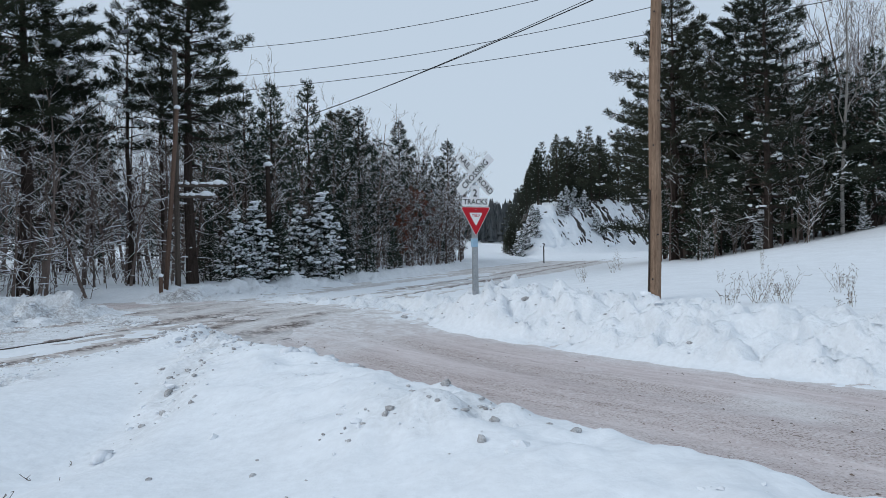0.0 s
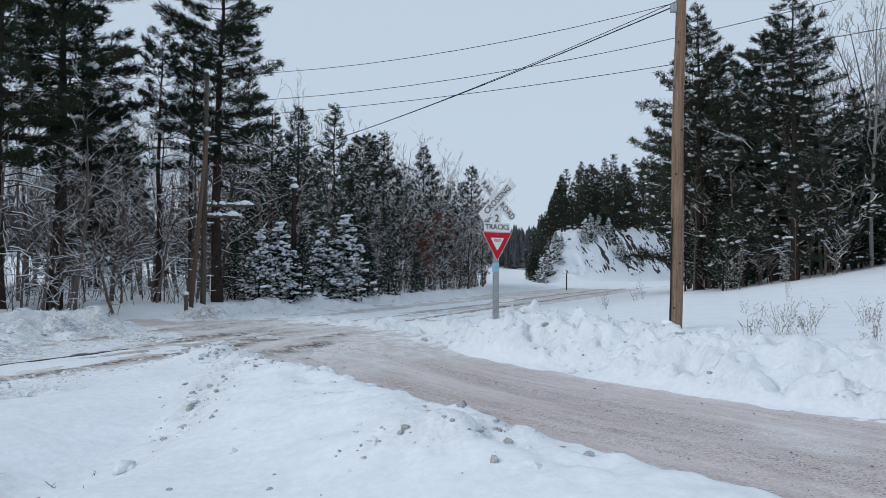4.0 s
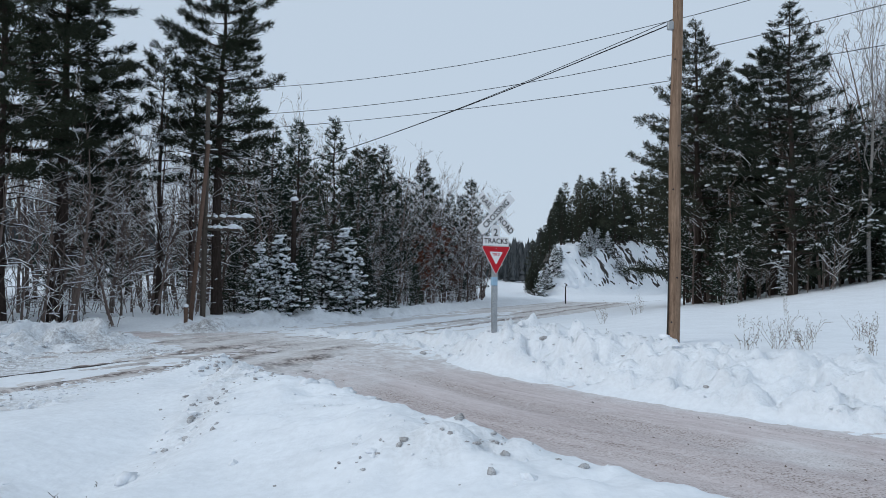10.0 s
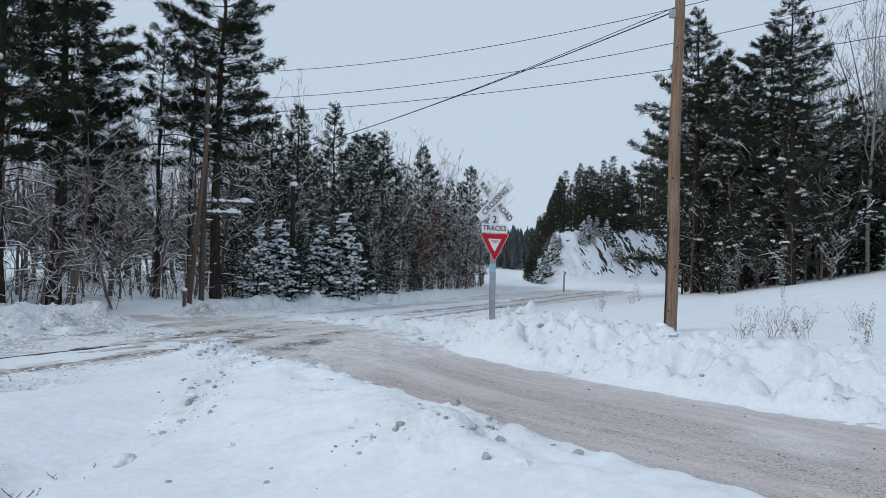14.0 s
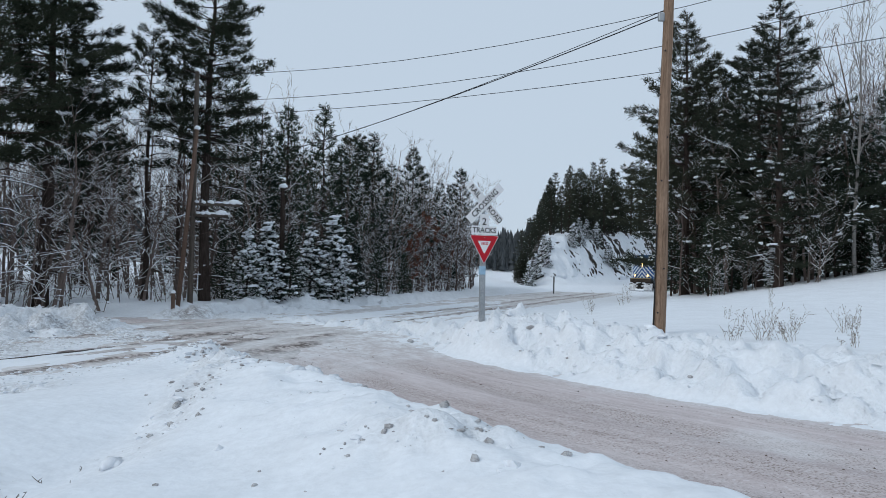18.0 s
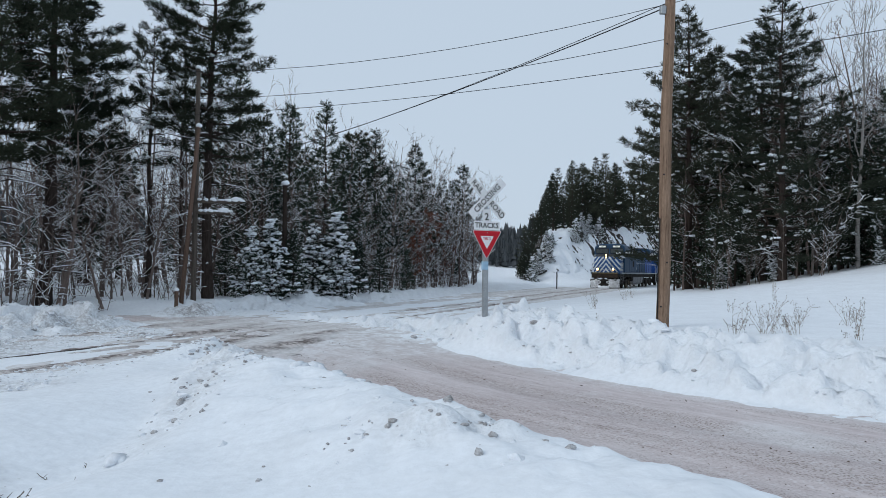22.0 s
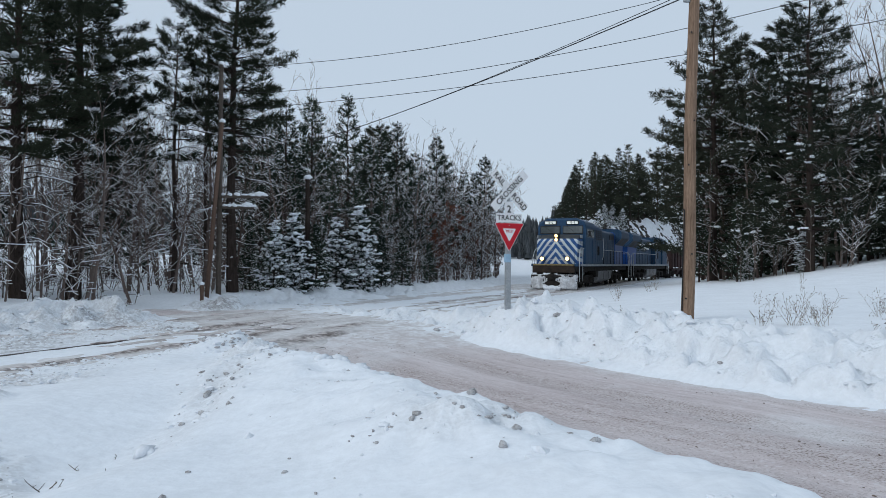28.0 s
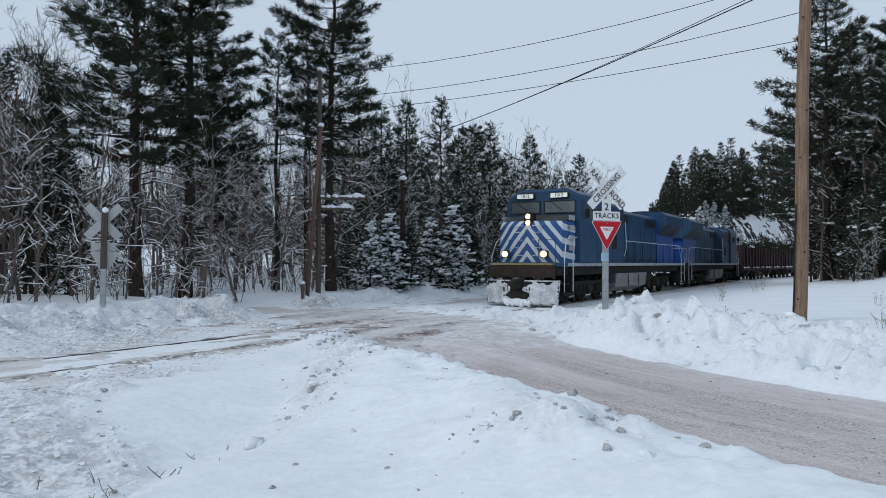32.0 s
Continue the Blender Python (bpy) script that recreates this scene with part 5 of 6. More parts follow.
def build_poles():
    t = thing("utility_pole", "tall brown wooden utility pole in the roadside snow", "utility pole", m=pose(7.97, 15.8, 0.40, 0, 1.15, 0))
    zz = np.linspace(-0.8, 9.2, 12)
    part("pole", Geo().tube(np.column_stack([0.02 * np.sin(zz), 0 * zz, zz]), np.interp(zz, [-1, 9.2], [0.158, 0.115]), 20), POLEWOOD, t, smooth=True)
    part("cable_guard", Geo().tube([(-0.165, -0.06, -0.3), (-0.16, -0.05, 1.2), (-0.145, -0.05, 2.6)], 0.014, 6), BLACK, t, "dark cable running down the pole")
    part("box", Geo().box((-0.36, -0.22, -0.1), (-0.14, 0.02, 0.10), 0.02), GALV, t, "small grey metal box")
    part("snow_cap", Geo().blob((-0.26, -0.10, 0.14), (0.15, 0.13, 0.10), 5, 0.15), TREESNOW, t, smooth=True)
    for k in range(7):
        a = 4.0 + 0.9 * math.sin(k * 2.1)
        z = 0.5 + k * 1.05
        part("knot", Geo().tube([(0.14 * math.cos(a), 0.14 * math.sin(a), z), (0.158 * math.cos(a), 0.158 * math.sin(a), z)], 0.022, 7), BLACK, t)
    part("bracket", Geo().box((-0.24, -0.05, 7.55), (-0.10, 0.05, 7.75), 0.01), GALV, t)
    # the old pole by the woods
    t = thing("utility_pole", "grey weathered pole with snow-laden crossarms by the woods", "utility pole", m=pose(-4.94, 28.0, 0.3))
    zz = np.linspace(-0.6, 9.0, 9)
    part("pole", Geo().tube(np.column_stack([0 * zz, 0 * zz, zz]), np.interp(zz, [-1, 9], [0.108, 0.078]), 14), OLDPOLE, t, smooth=True)
    part("snow_cap", Geo().blob((0, 0, 9.03), (0.13, 0.12, 0.10), 4, 0.15), TREESNOW, t, smooth=True)
    for z, x0, x1 in ((3.88, 0.0, 1.75), (3.46, 0.05, 1.30)):
        a = part("crossarm", Geo().box((x0, -0.16, z - 0.06), (x1, -0.07, z + 0.05), 0.01), OLDPOLE, t)
        for k in range(7):
            part("snow_pad", Geo().blob((x0 + 0.15 + (x1 - x0 - 0.2) * k / 6, -0.11, z + 0.07), (0.17, 0.09, 0.055 + 0.02 * (k % 3)), k, 0.25), TREESNOW, a, smooth=True)
        part("snow_pad", Geo().blob((x1 - 0.25, -0.11, z + 0.12), (0.24, 0.12, 0.10), 9, 0.2), TREESNOW, a, smooth=True)
        for k in range(3):
            x = x0 + 0.35 + k * 0.45
            if x < x1 - 0.05:
                part("insulator", Geo().tube([(x, -0.115, z + 0.04), (x, -0.115, z + 0.13), (x, -0.115, z + 0.19)], [0.02, 0.045, 0.03], 8), GALV, a)
    t = thing("brace_pole", "reddish leaning pole stub against the old utility pole", "utility pole", m=pose(-5.30, 27.6, 0.3, 0, 4.2, 0))
    part("pole", Geo().tube([(0, 0, -0.6), (0, 0, 3), (0, 0, 6.7)], [0.085, 0.08, 0.07], 14), REDPOLE, t, smooth=True)
    part("snow_cap", Geo().blob((0, 0, 6.74), (0.13, 0.12, 0.10), 4, 0.15), TREESNOW, t, smooth=True)
    t = thing("marker_stub", "short pale stub with a snow cap at the pole's foot", "post", m=pose(-5.35, 27.0, 0.35))
    part("stub", Geo().tube([(0, 0, -0.5), (0, 0, 0.45)], 0.07, 8), REDPOLE, t)
    part("snow_cap", Geo().blob((0, 0, 0.5), (0.10, 0.10, 0.09), 2, 0.15), TREESNOW, t, smooth=True)
    x, y = -1.95, 33.5
    t = thing("dead_snag", "broken dark tree stem with a cap of snow", "dead tree", m=pose(x, y, ground_z(x, y)))
    part("stem", Geo().tube([(0, 0, -0.4), (0.04, 0, 2.5), (0.0, 0, 5.4)], [0.14, 0.12, 0.10], 9), BARK, t)
    part("snow_cap", Geo().blob((0, 0, 5.45), (0.26, 0.2, 0.13), 8, 0.2), TREESNOW, t, smooth=True)
    part("dead_limb", Geo().tube([(0, 0, 5.0), (-0.5, 0, 5.2), (-0.9, 0.1, 5.15)], [0.03, 0.02, 0.01], 5), BARK, t)
    # thin marker posts by the tracks, and the far line
    for x, y, h in ((21.6, 64.5, 1.7), (15.6, 73.0, 1.7)):
        z = ground_z(x, y)
        t = thing("marker_post", "thin dark marker post in the snow", "post", "marker posts", m=pose(x, y, z - 0.2))
        part("post", Geo().box((-0.05, -0.04, 0), (0.05, 0.04, h + 0.2), 0.01), BLACK, t)
        part("reflector", Geo().box((-0.06, -0.055, h - 0.35), (0.06, -0.04, h - 0.15), 0.005), GREYBARK, t)
    z = ground_z(55.1, 200)
    t = thing("utility_pole", "far telegraph pole with two crossarms", "utility pole", m=pose(55.1, 200, z - 0.5))
    part("pole", Geo().tube([(0, 0, 0), (0, 0, 10.5 - z)], [0.2, 0.14], 8), OLDPOLE, t)
    for k, L in ((0, 1.7), (1, 1.3)):
        part("crossarm", Geo().box((-L, -0.2, 9.6 - z - k), (L, -0.1, 9.8 - z - k), 0.01), OLDPOLE, t)


def wire(p, q, sag, r, label):
    k = np.linspace(0, 1, 25)
    P = np.outer(1 - k, p) + np.outer(k, q)
    P[:, 2] -= sag * 4 * k * (1 - k)
    thing("overhead_wire", label, "wire", "overhead wires", geo=Geo().tube(P, r, 5), material=WIRE)


def build_wires():
    a = np.array([-4.94, 27.9])
    b = a + np.array([14.1, -9.6]) * 2.5
    for z0, z1, sag in ((9.15, 16.1, 2.87), (8.1, 13.8, 2.27), (7.5, 10.4, 1.23)):
        wire((*a, z0), (*b, z1), sag, 0.010, "thin dark overhead wire")
    for z0, dz in ((9.15, 0.3), (8.1, 0.2), (7.5, 0.1)):
        wire((*a, z0), (-27.0, 29.0, z0 - 0.4 + dz), 0.5, 0.009, "thin dark overhead wire")
    for o, r in ((0.0, 0.016), (0.10, 0.010)):
        wire((8.08, 15.75, 8.14 + o), (-4.5, 46.0, 8.75 + o * 1.2), 0.32 + o, r, "thick black overhead cable")


# ---------------------------------------------------------------- train
def lathe_y(profile, n=20):
    """A wheel shape turned about the y axis: (y, radius) pairs."""
    g = Geo()
    v = [(r * math.cos(a), y, r * math.sin(a)) for y, r in profile for a in [k * 2 * math.pi / n for k in range(n)]]
    f = [(i * n + k, i * n + (k + 1) % n, (i + 1) * n + (k + 1) % n, (i + 1) * n + k) for i in range(len(profile) - 1) for k in range(n)]
    return g.add(v, f + [tuple(range(n)), tuple((len(profile) - 1) * n + k for k in range(n))[::-1]])


WHEELSETS = []


def wheelset(parent, x, r, mesh):
    w = part("wheelset", mesh, None, parent)
    w.location = (x, 0, r)
    WHEELSETS.append((w, x, r))
    return w


def wheel_mesh(r):
    prof = []
    for s in (-1, 1):
        one = [(0.66, 0.09), (0.675, r * 0.5), (0.68, r * 0.82), (0.665, r * 0.9), (0.66, r + 0.025), (0.69, r + 0.02), (0.70, r), (0.81, r - 0.01), (0.81, r * 0.86), (0.77, r * 0.8), (0.76, r * 0.45), (0.79, 0.2), (0.93, 0.12)]
        prof += [(s * y, q) for y, q in (one[::-1] if s < 0 else one)]
    g = lathe_y(prof, 20)
    for k in range(3):
        a = k * 2.094
        for s in (-1, 1):
            g.box((math.cos(a) * r * 0.6 - 0.04, s * 0.79 - 0.02, math.sin(a) * r * 0.6 - 0.04), (math.cos(a) * r * 0.6 + 0.04, s * 0.79 + 0.02, math.sin(a) * r * 0.6 + 0.04), 0.01)
    return g.mesh("wheelset", GREYGRIME)


def truck(parent, x0, axles, pitch, r, mesh, label):
    """A truck with its side frames, springs and wheelsets."""
    L = pitch * (axles - 1) / 2
    t = part("truck_frame", Geo().box((x0 - L - 0.55, -0.5, 0.55), (x0 + L + 0.55, 0.5, 0.85), 0.04), GREYGRIME, parent, label)
    for s in (-1, 1):
        g = Geo()
        ya, yb = s * 0.95, s * 1.15
        g.box((x0 - L - 0.6, min(ya, yb), 0.70), (x0 + L + 0.6, max(ya, yb), 0.92), 0.03)
        for k in range(axles):
            xa = x0 - L + k * pitch
            g.box((xa - 0.22, min(ya, s * 1.22), 0.34), (xa + 0.22, max(ya, s * 1.22), 0.74), 0.05)
        for k in range(axles - 1):
            xm = x0 - L + (k + 0.5) * pitch
            g.box((xm - 0.42, min(ya, yb), 0.36), (xm + 0.42, max(ya, yb), 0.72), 0.06)
            g.tube([(xm - 0.2, s * 1.2, 0.42), (xm - 0.2, s * 1.2, 0.78)], 0.09, 8)
            g.tube([(xm + 0.2, s * 1.2, 0.42), (xm + 0.2, s * 1.2, 0.78)], 0.09, 8)
        part("side_frame", g, GREYGRIME, t)
    for k in range(axles):
        wheelset(parent, x0 - L + k * pitch, r, mesh)


def rail_path(parent, pts, r=0.02, name="handrail", material=None):
    return part(name, Geo().tube(pts, r, 6), material or RAILING, parent)


def prism(sections):
    """A closed body through outlines of equal length: lists of (x, y, z)."""
    k = len(sections[0])
    v = [p for s in sections for p in s]
    f = [(i * k + j, i * k + (j + 1) % k, (i + 1) * k + (j + 1) % k, (i + 1) * k + j) for i in range(len(sections) - 1) for j in range(k)]
    return Geo().add(v, f + [tuple(range(k))[::-1], tuple((len(sections) - 1) * k + j for j in range(k))])


def hoodsec(x, w, z0, z1, b=0.16):
    return [(x, -w, z0), (x, w, z0), (x, w, z1 - b), (x, w - b, z1), (x, -w + b, z1), (x, -w, z1 - b)]


def locomotive(label, number, wm, lit):
    t = thing("locomotive", label, "locomotive", "locomotives of the train")
    # underframe
    part("frame_sill", Geo().box((-21.9, -1.35, 1.18), (-1.2, 1.35, 1.52), 0.03), GREYGRIME, t)
    part("deck", Geo().box((-21.95, -1.53, 1.52), (-1.15, 1.53, 1.68), 0.02), BLUE, t)
    for s in (-1, 1):
        part("sill_stripe", Geo().box((-21.9, s * 1.54 - 0.006, 1.535), (-1.9, s * 1.54 + 0.006, 1.665), 0.003), SILL, t, "pale stripe along the deck edge")
    tank = [(-0.75, 0.28), (0.75, 0.28), (1.32, 0.55), (1.40, 1.18), (-1.40, 1.18), (-1.32, 0.55)]
    part("fuel_tank", prism([[(x, y, z) for y, z in tank] for x in (-13.7, -8.5)]), TANK, t, "light grey fuel tank")
    for x in (-12.2, -10.4):
        part("tank_strap", Geo().box((x - 0.02, -1.41, 0.56), (x + 0.02, -1.385, 1.16), 0.003), GREYGRIME, t)
        part("tank_strap", Geo().box((x - 0.02, 1.385, 0.56), (x + 0.02, 1.41, 1.16), 0.003), GREYGRIME, t)
    truck(t, -5.4, 3, 2.05, 0.53, wm, "grimy three-axle truck")
    truck(t, -16.9, 3, 2.05, 0.53, wm, "grimy three-axle truck")
    for s in (-1, 1):
        part("air_reservoir", Geo().tube([(-13.9, s * 1.15, 1.0), (-14.9, s * 1.15, 1.0)], 0.2, 10), GREYGRIME, t)
        part("battery_box", Geo().box((-8.4, s * 1.05 - 0.3, 0.75), (-7.6, s * 1.05 + 0.3, 1.2), 0.03), GREYGRIME, t)
    # front and rear ends
    for f, x in ((1, -1.0), (-1, -22.15)):
        part("buffer_beam", Geo().box((x - 0.14, -1.34, 1.10), (x + 0.14, 1.34, 1.56), 0.03), RUST, t, "rusty brown end beam")
        part("coupler", Geo().box((x, -0.13, 0.72), (x + f * 0.62, 0.13, 1.0), 0.05).box((x + f * 0.4, -0.22, 0.68), (x + f * 0.66, 0.2, 1.04), 0.07), GREYGRIME, t)
        for y in (-0.62, -0.45, -0.32, 0.32, 0.45, 0.62):
            k = np.linspace(0, 1, 7)
            part("air_hose", Geo().tube(np.column_stack([x + f * (0.15 + 0.22 * np.sin(k * 3.1)), y + 0.08 * k, 1.02 - 0.75 * k]), 0.028, 6), BLACK, t)
    order = [(0.0, 0.0), (-0.08, 0.75), (-0.42, 1.5), (-0.55, 1.5), (-0.30, 0.75), (-0.26, 0.0), (-0.30, -0.75), (-0.55, -1.5), (-0.42, -1.5), (-0.08, -0.75)]
    part("snow_plough", prism([[(x - 0.55, y, 0.10) for x, y in order], [(x - 0.65, y, 0.95) for x, y in order]]), GREYGRIME, t, "steel pilot plough")
    if lit:
        for s in (-1, 1):
            # packed snow follows the blade and thins out to ragged edges
            Y, Zp = np.meshgrid(np.linspace(0.22, 1.52, 40), np.linspace(0.06, 1.0, 28))
            rim = np.minimum(np.minimum((Y - 0.22) / 0.25, (1.52 - Y) / 0.10), np.minimum((Zp - 0.06) / 0.08, (1.0 - Zp) / 0.16))
            rim = rim + 0.8 * vnoise(Y + s * 9, Zp, 0.22, 61) + 0.4 * vnoise(Y + s * 9, Zp, 0.08, 62)
            thick = 0.19 * step(rim, 0.15, 0.9) * (0.75 + 0.35 * vnoise(Y + s * 5, Zp, 0.3, 63)) + 0.03 * vnoise(Y + s * 5, Zp, 0.07, 64) - 0.07
            xf = np.interp(Y, [0, 0.75, 1.5], [0.0, -0.08, -0.42]) - 0.54 - 0.10 * Zp / 0.85
            v = np.stack([xf + thick, s * Y, Zp], -1).reshape(-1, 3)
            k = np.arange(27)[:, None] * 40 + np.arange(39)[None, :]
            f = np.stack([k, k + 1, k + 41, k + 40], -1).reshape(-1, 4)
            part("snow_cake", Geo().add(v.tolist(), f.tolist()), PLOUGHSNOW, t, "dirty wind-packed snow caked on the plough", smooth=True)
            for q in range(7):
                part("snow_lump", Geo().blob((-0.60, s * (0.05 + 0.075 * q), 0.16 + 0.03 * math.sin(q * 2.3)), (0.13, 0.14, 0.15), 90 + q + s, 0.35), TREESNOW, t, smooth=True)
    # nose
    def nosesec(z, push, k=1.0):
        return [(-1.50 - push, -0.62, z), (-1.50 - push, 0.62, z), (-1.80 - push, 1.33 * k, z), (-3.2, 1.42 * k, z), (-3.2, -1.42 * k, z), (-1.80 - push, -1.33 * k, z)]
    part("nose", prism([nosesec(1.68, 0), nosesec(3.12, 0.05), nosesec(3.30, 0.16, 0.985)]), CHEVRON, t, "blue nose with white chevron stripes")
    top = [nosesec(3.302, 0.17, 0.98), [(-3.0, -0.62, 3.62), (-3.0, 0.62, 3.62), (-3.05, 1.36, 3.58), (-3.3, 1.38, 3.58), (-3.3, -1.38, 3.58), (-3.05, -1.36, 3.58)]]
    part("nose_top", prism(top), GLARE, t, "dull grey antiglare panel")
    part("deck_edge", Geo().box((-1.13, -1.30, 1.57), (-0.86, 1.30, 1.645), 0.012), YELLOWED, t, "grimy yellow front deck edge")
    part("nose_door", Geo().box((-1.52, -0.10, 1.75), (-1.488, 0.56, 3.05), 0.008), CHEVRON, t, "striped nose door")
    for z in (1.95, 2.25, 2.55, 2.85, 3.1):
        for y in (-0.36, 0.40):
            part("grab_iron", Geo().tube([(-1.56, y - 0.17, z), (-1.44, y - 0.16, z), (-1.44, y + 0.16, z), (-1.56, y + 0.17, z)], 0.014, 5), RAILING, t)
    hh = part("headlight_housing", Geo().box((-2.0, -0.17, 3.08), (-1.56, 0.17, 3.64), 0.03), BLACK, t, "black twin headlight housing")
    for z in (3.23, 3.48):
        part("headlight", Geo().tube([(-1.58, 0, z), (-1.545, 0, z)], 0.10, 16), LAMP if lit else WINDOW, hh, "warm glowing headlight" if lit else "")
    for y in (-0.82, 0.82):
        d = part("ditch_light_housing", Geo().box((-1.42, y - 0.13, 1.86), (-1.21, y + 0.13, 2.14), 0.03), BLACK, t)
        part("ditch_light", Geo().tube([(-1.21, y, 2.0), (-1.17, y, 2.0)], 0.12, 16), LAMP if lit else WINDOW, d, "warm glowing ditch light" if lit else "")
    # cab
    def cabsec(x, zt, w=1.60):
        return [(x, -w, 1.68), (x, w, 1.68), (x, w, zt - 0.50), (x, w * 0.95, zt - 0.26), (x, w * 0.60, zt), (x, -w * 0.60, zt), (x, -w * 0.95, zt - 0.26), (x, -w, zt - 0.50)]
    part("cab", prism([cabsec(-3.02, 4.58), cabsec(-3.14, 4.70), cabsec(-6.1, 4.70)]), BLUE, t, "grimy blue cab")
    for y0, y1 in ((-1.44, -0.08), (0.08, 1.44)):
        w = part("windscreen", Geo().box((-3.03, y0, 3.66), (-2.985, y1, 4.20), 0.06), BLACK, t)
        part("glass", Geo().box((-2.99, y0 + 0.05, 3.71), (-2.975, y1 - 0.05, 4.15), 0.06), WINDOW, w, "dark windscreen pane")
        part("wiper", Geo().tube([(-2.965, y0 + 0.3, 4.15), (-2.955, (y0 + y1) / 2 + 0.1, 3.80)], 0.012, 5), BLACK, w)
    for y0, y1 in ((-1.10, -0.38), (0.38, 1.10)):
        b = part("number_board", Geo().box((-3.10, y0 - 0.06, 4.26), (-2.93, y1 + 0.06, 4.54), 0.06), BLACK, t)
        part("board_face", Geo().box((-2.935, y0, 4.31), (-2.925, y1, 4.49), 0.03), BOARD, b, "lit number board")
        me = letters(number, 0.19)
        me.materials.clear()
        me.materials.append(BLACK)
        o = part("lettering", me, None, b)
        o.matrix_basis = pose(-2.921, (y0 + y1) / 2, 4.40, 90, 0, 90)
    for s in (-1, 1):
        for k, (x0, x1) in enumerate(((-4.1, -3.55), (-4.95, -4.25), (-5.75, -5.1))):
            part("side_window", Geo().box((x0, s * 1.605 - 0.012, 3.45), (x1, s * 1.605 + 0.012, 4.02), 0.02), WINDOW, t)
        for k in range(4):
            z = 2.15 + k * 0.40
            part("white_flash", Geo().box((-2.95, s * 1.425 - 0.02, z), (-2.3, s * 1.40 + 0.02, z + 0.2), 0.006), SILL, t, "white end of a nose stripe")
        part("side_door", Geo().box((-5.9, s * 1.61 - 0.012, 1.75), (-5.2, s * 1.61 + 0.012, 3.35), 0.02), BLUE, t)
        part("mirror", Geo().box((-3.5, s * 1.78 - 0.10, 3.5), (-3.45, s * 1.78 + 0.08, 3.85), 0.01), BLACK, t)
    # hoods
    part("equipment_cab", prism([hoodsec(-6.1, 1.45, 1.68, 4.45), hoodsec(-9.4, 1.45, 1.68, 4.40)]), BLUE, t, "grimy blue equipment cabinet")
    part("engine_hood", prism([hoodsec(-9.4, 0.98, 1.68, 4.30), hoodsec(-17.2, 0.98, 1.68, 4.30)]), BLUE, t, "grimy blue engine hood")
    part("radiator_cab", prism([hoodsec(-17.2, 1.02, 1.68, 4.35), hoodsec(-21.2, 1.02, 1.68, 4.35)]), BLUECLEAN, t, "brighter blue radiator section")
    wing = lambda x: [(x, -1.02, 3.30), (x, 1.02, 3.30), (x, 1.56, 3.85), (x, 1.56, 4.40), (x, 1.25, 4.62), (x, -1.25, 4.62), (x, -1.56, 4.40), (x, -1.56, 3.85)]
    part("radiator_wing", prism([wing(-17.3), wing(-21.5)]), BLUE, t, "overhanging radiator top")
    for s in (-1, 1):
        for k in range(2):
            x = -20.9 + k * 1.9
            g = Geo().add([(x, s * 1.06, 3.30), (x + 1.5, s * 1.06, 3.30), (x + 1.5, s * 1.57, 3.83), (x, s * 1.57, 3.83)], [(0, 1, 2, 3)])
            g.add([(x, s * 1.04, 3.28), (x + 1.5, s * 1.04, 3.28), (x + 1.5, s * 1.55, 3.81), (x, s * 1.55, 3.81)], [(3, 2, 1, 0)])
            part("radiator_grille", g, BLACK, t, "black radiator grille")
        for k in range(10):
            x = -16.9 + k * 0.74
            part("hood_door", Geo().box((x, s * 0.985 - 0.015, 1.80), (x + 0.66, s * 0.985 + 0.015, 3.55), 0.012), BLUE, t)
        for k in range(4):
            x = -9.2 + k * 0.78
            d = part("cabinet_door", Geo().box((x, s * 1.455 - 0.012, 1.80), (x + 0.70, s * 1.455 + 0.012, 3.3), 0.012), BLUE, t)
            for j in range(5):
                part("louvre", Geo().box((x + 0.08, s * 1.475 - 0.01, 3.42 + j * 0.14), (x + 0.62, s * 1.475 + 0.01, 3.50 + j * 0.14), 0.004), BLACK, t)
    for s in (-1, 1):
        part("intake_panel", Geo().box((-11.6, s * 0.99 - 0.03, 3.62), (-9.6, s * 0.99 + 0.03, 4.08), 0.01), BLACK, t, "black air intake screen")
        part("intake_panel", Geo().box((-16.9, s * 0.99 - 0.03, 3.66), (-14.9, s * 0.99 + 0.03, 4.02), 0.01), BLACK, t, "black air intake screen")
        part("sand_hatch", Geo().box((-8.3, s * 1.465 - 0.012, 2.3), (-7.6, s * 1.465 + 0.012, 2.95), 0.01), GREYGRIME, t)
    part("exhaust_stack", Geo().box((-12.7, -0.45, 4.28), (-11.7, 0.45, 4.52), 0.05), GREYGRIME, t)
    for x in (-7.2, -8.6):
        part("brake_grid_hatch", Geo().box((x - 0.5, -0.9, 4.38), (x + 0.5, 0.9, 4.52), 0.04), BLUE, t)
    part("air_horn", Geo().tube([(-10.2, 0.3, 4.42), (-9.75, 0.3, 4.46), (-9.6, 0.3, 4.46)], [0.03, 0.05, 0.10], 8).tube([(-10.2, 0.1, 4.42), (-9.85, 0.1, 4.46), (-9.7, 0.1, 4.46)], [0.03, 0.05, 0.10], 8), GREYGRIME, t)
    part("antenna_dome", Geo().tube([(-4.6, 0, 4.69), (-4.6, 0, 4.76), (-4.6, 0, 4.79)], [0.16, 0.15, 0.08], 12), SIGNWHITE, t)
    for k in range(2):
        part("radiator_fan", Geo().tube([(-18.4 - k * 2, 0, 4.61), (-18.4 - k * 2, 0, 4.70)], 0.75, 18), GREYGRIME, t)
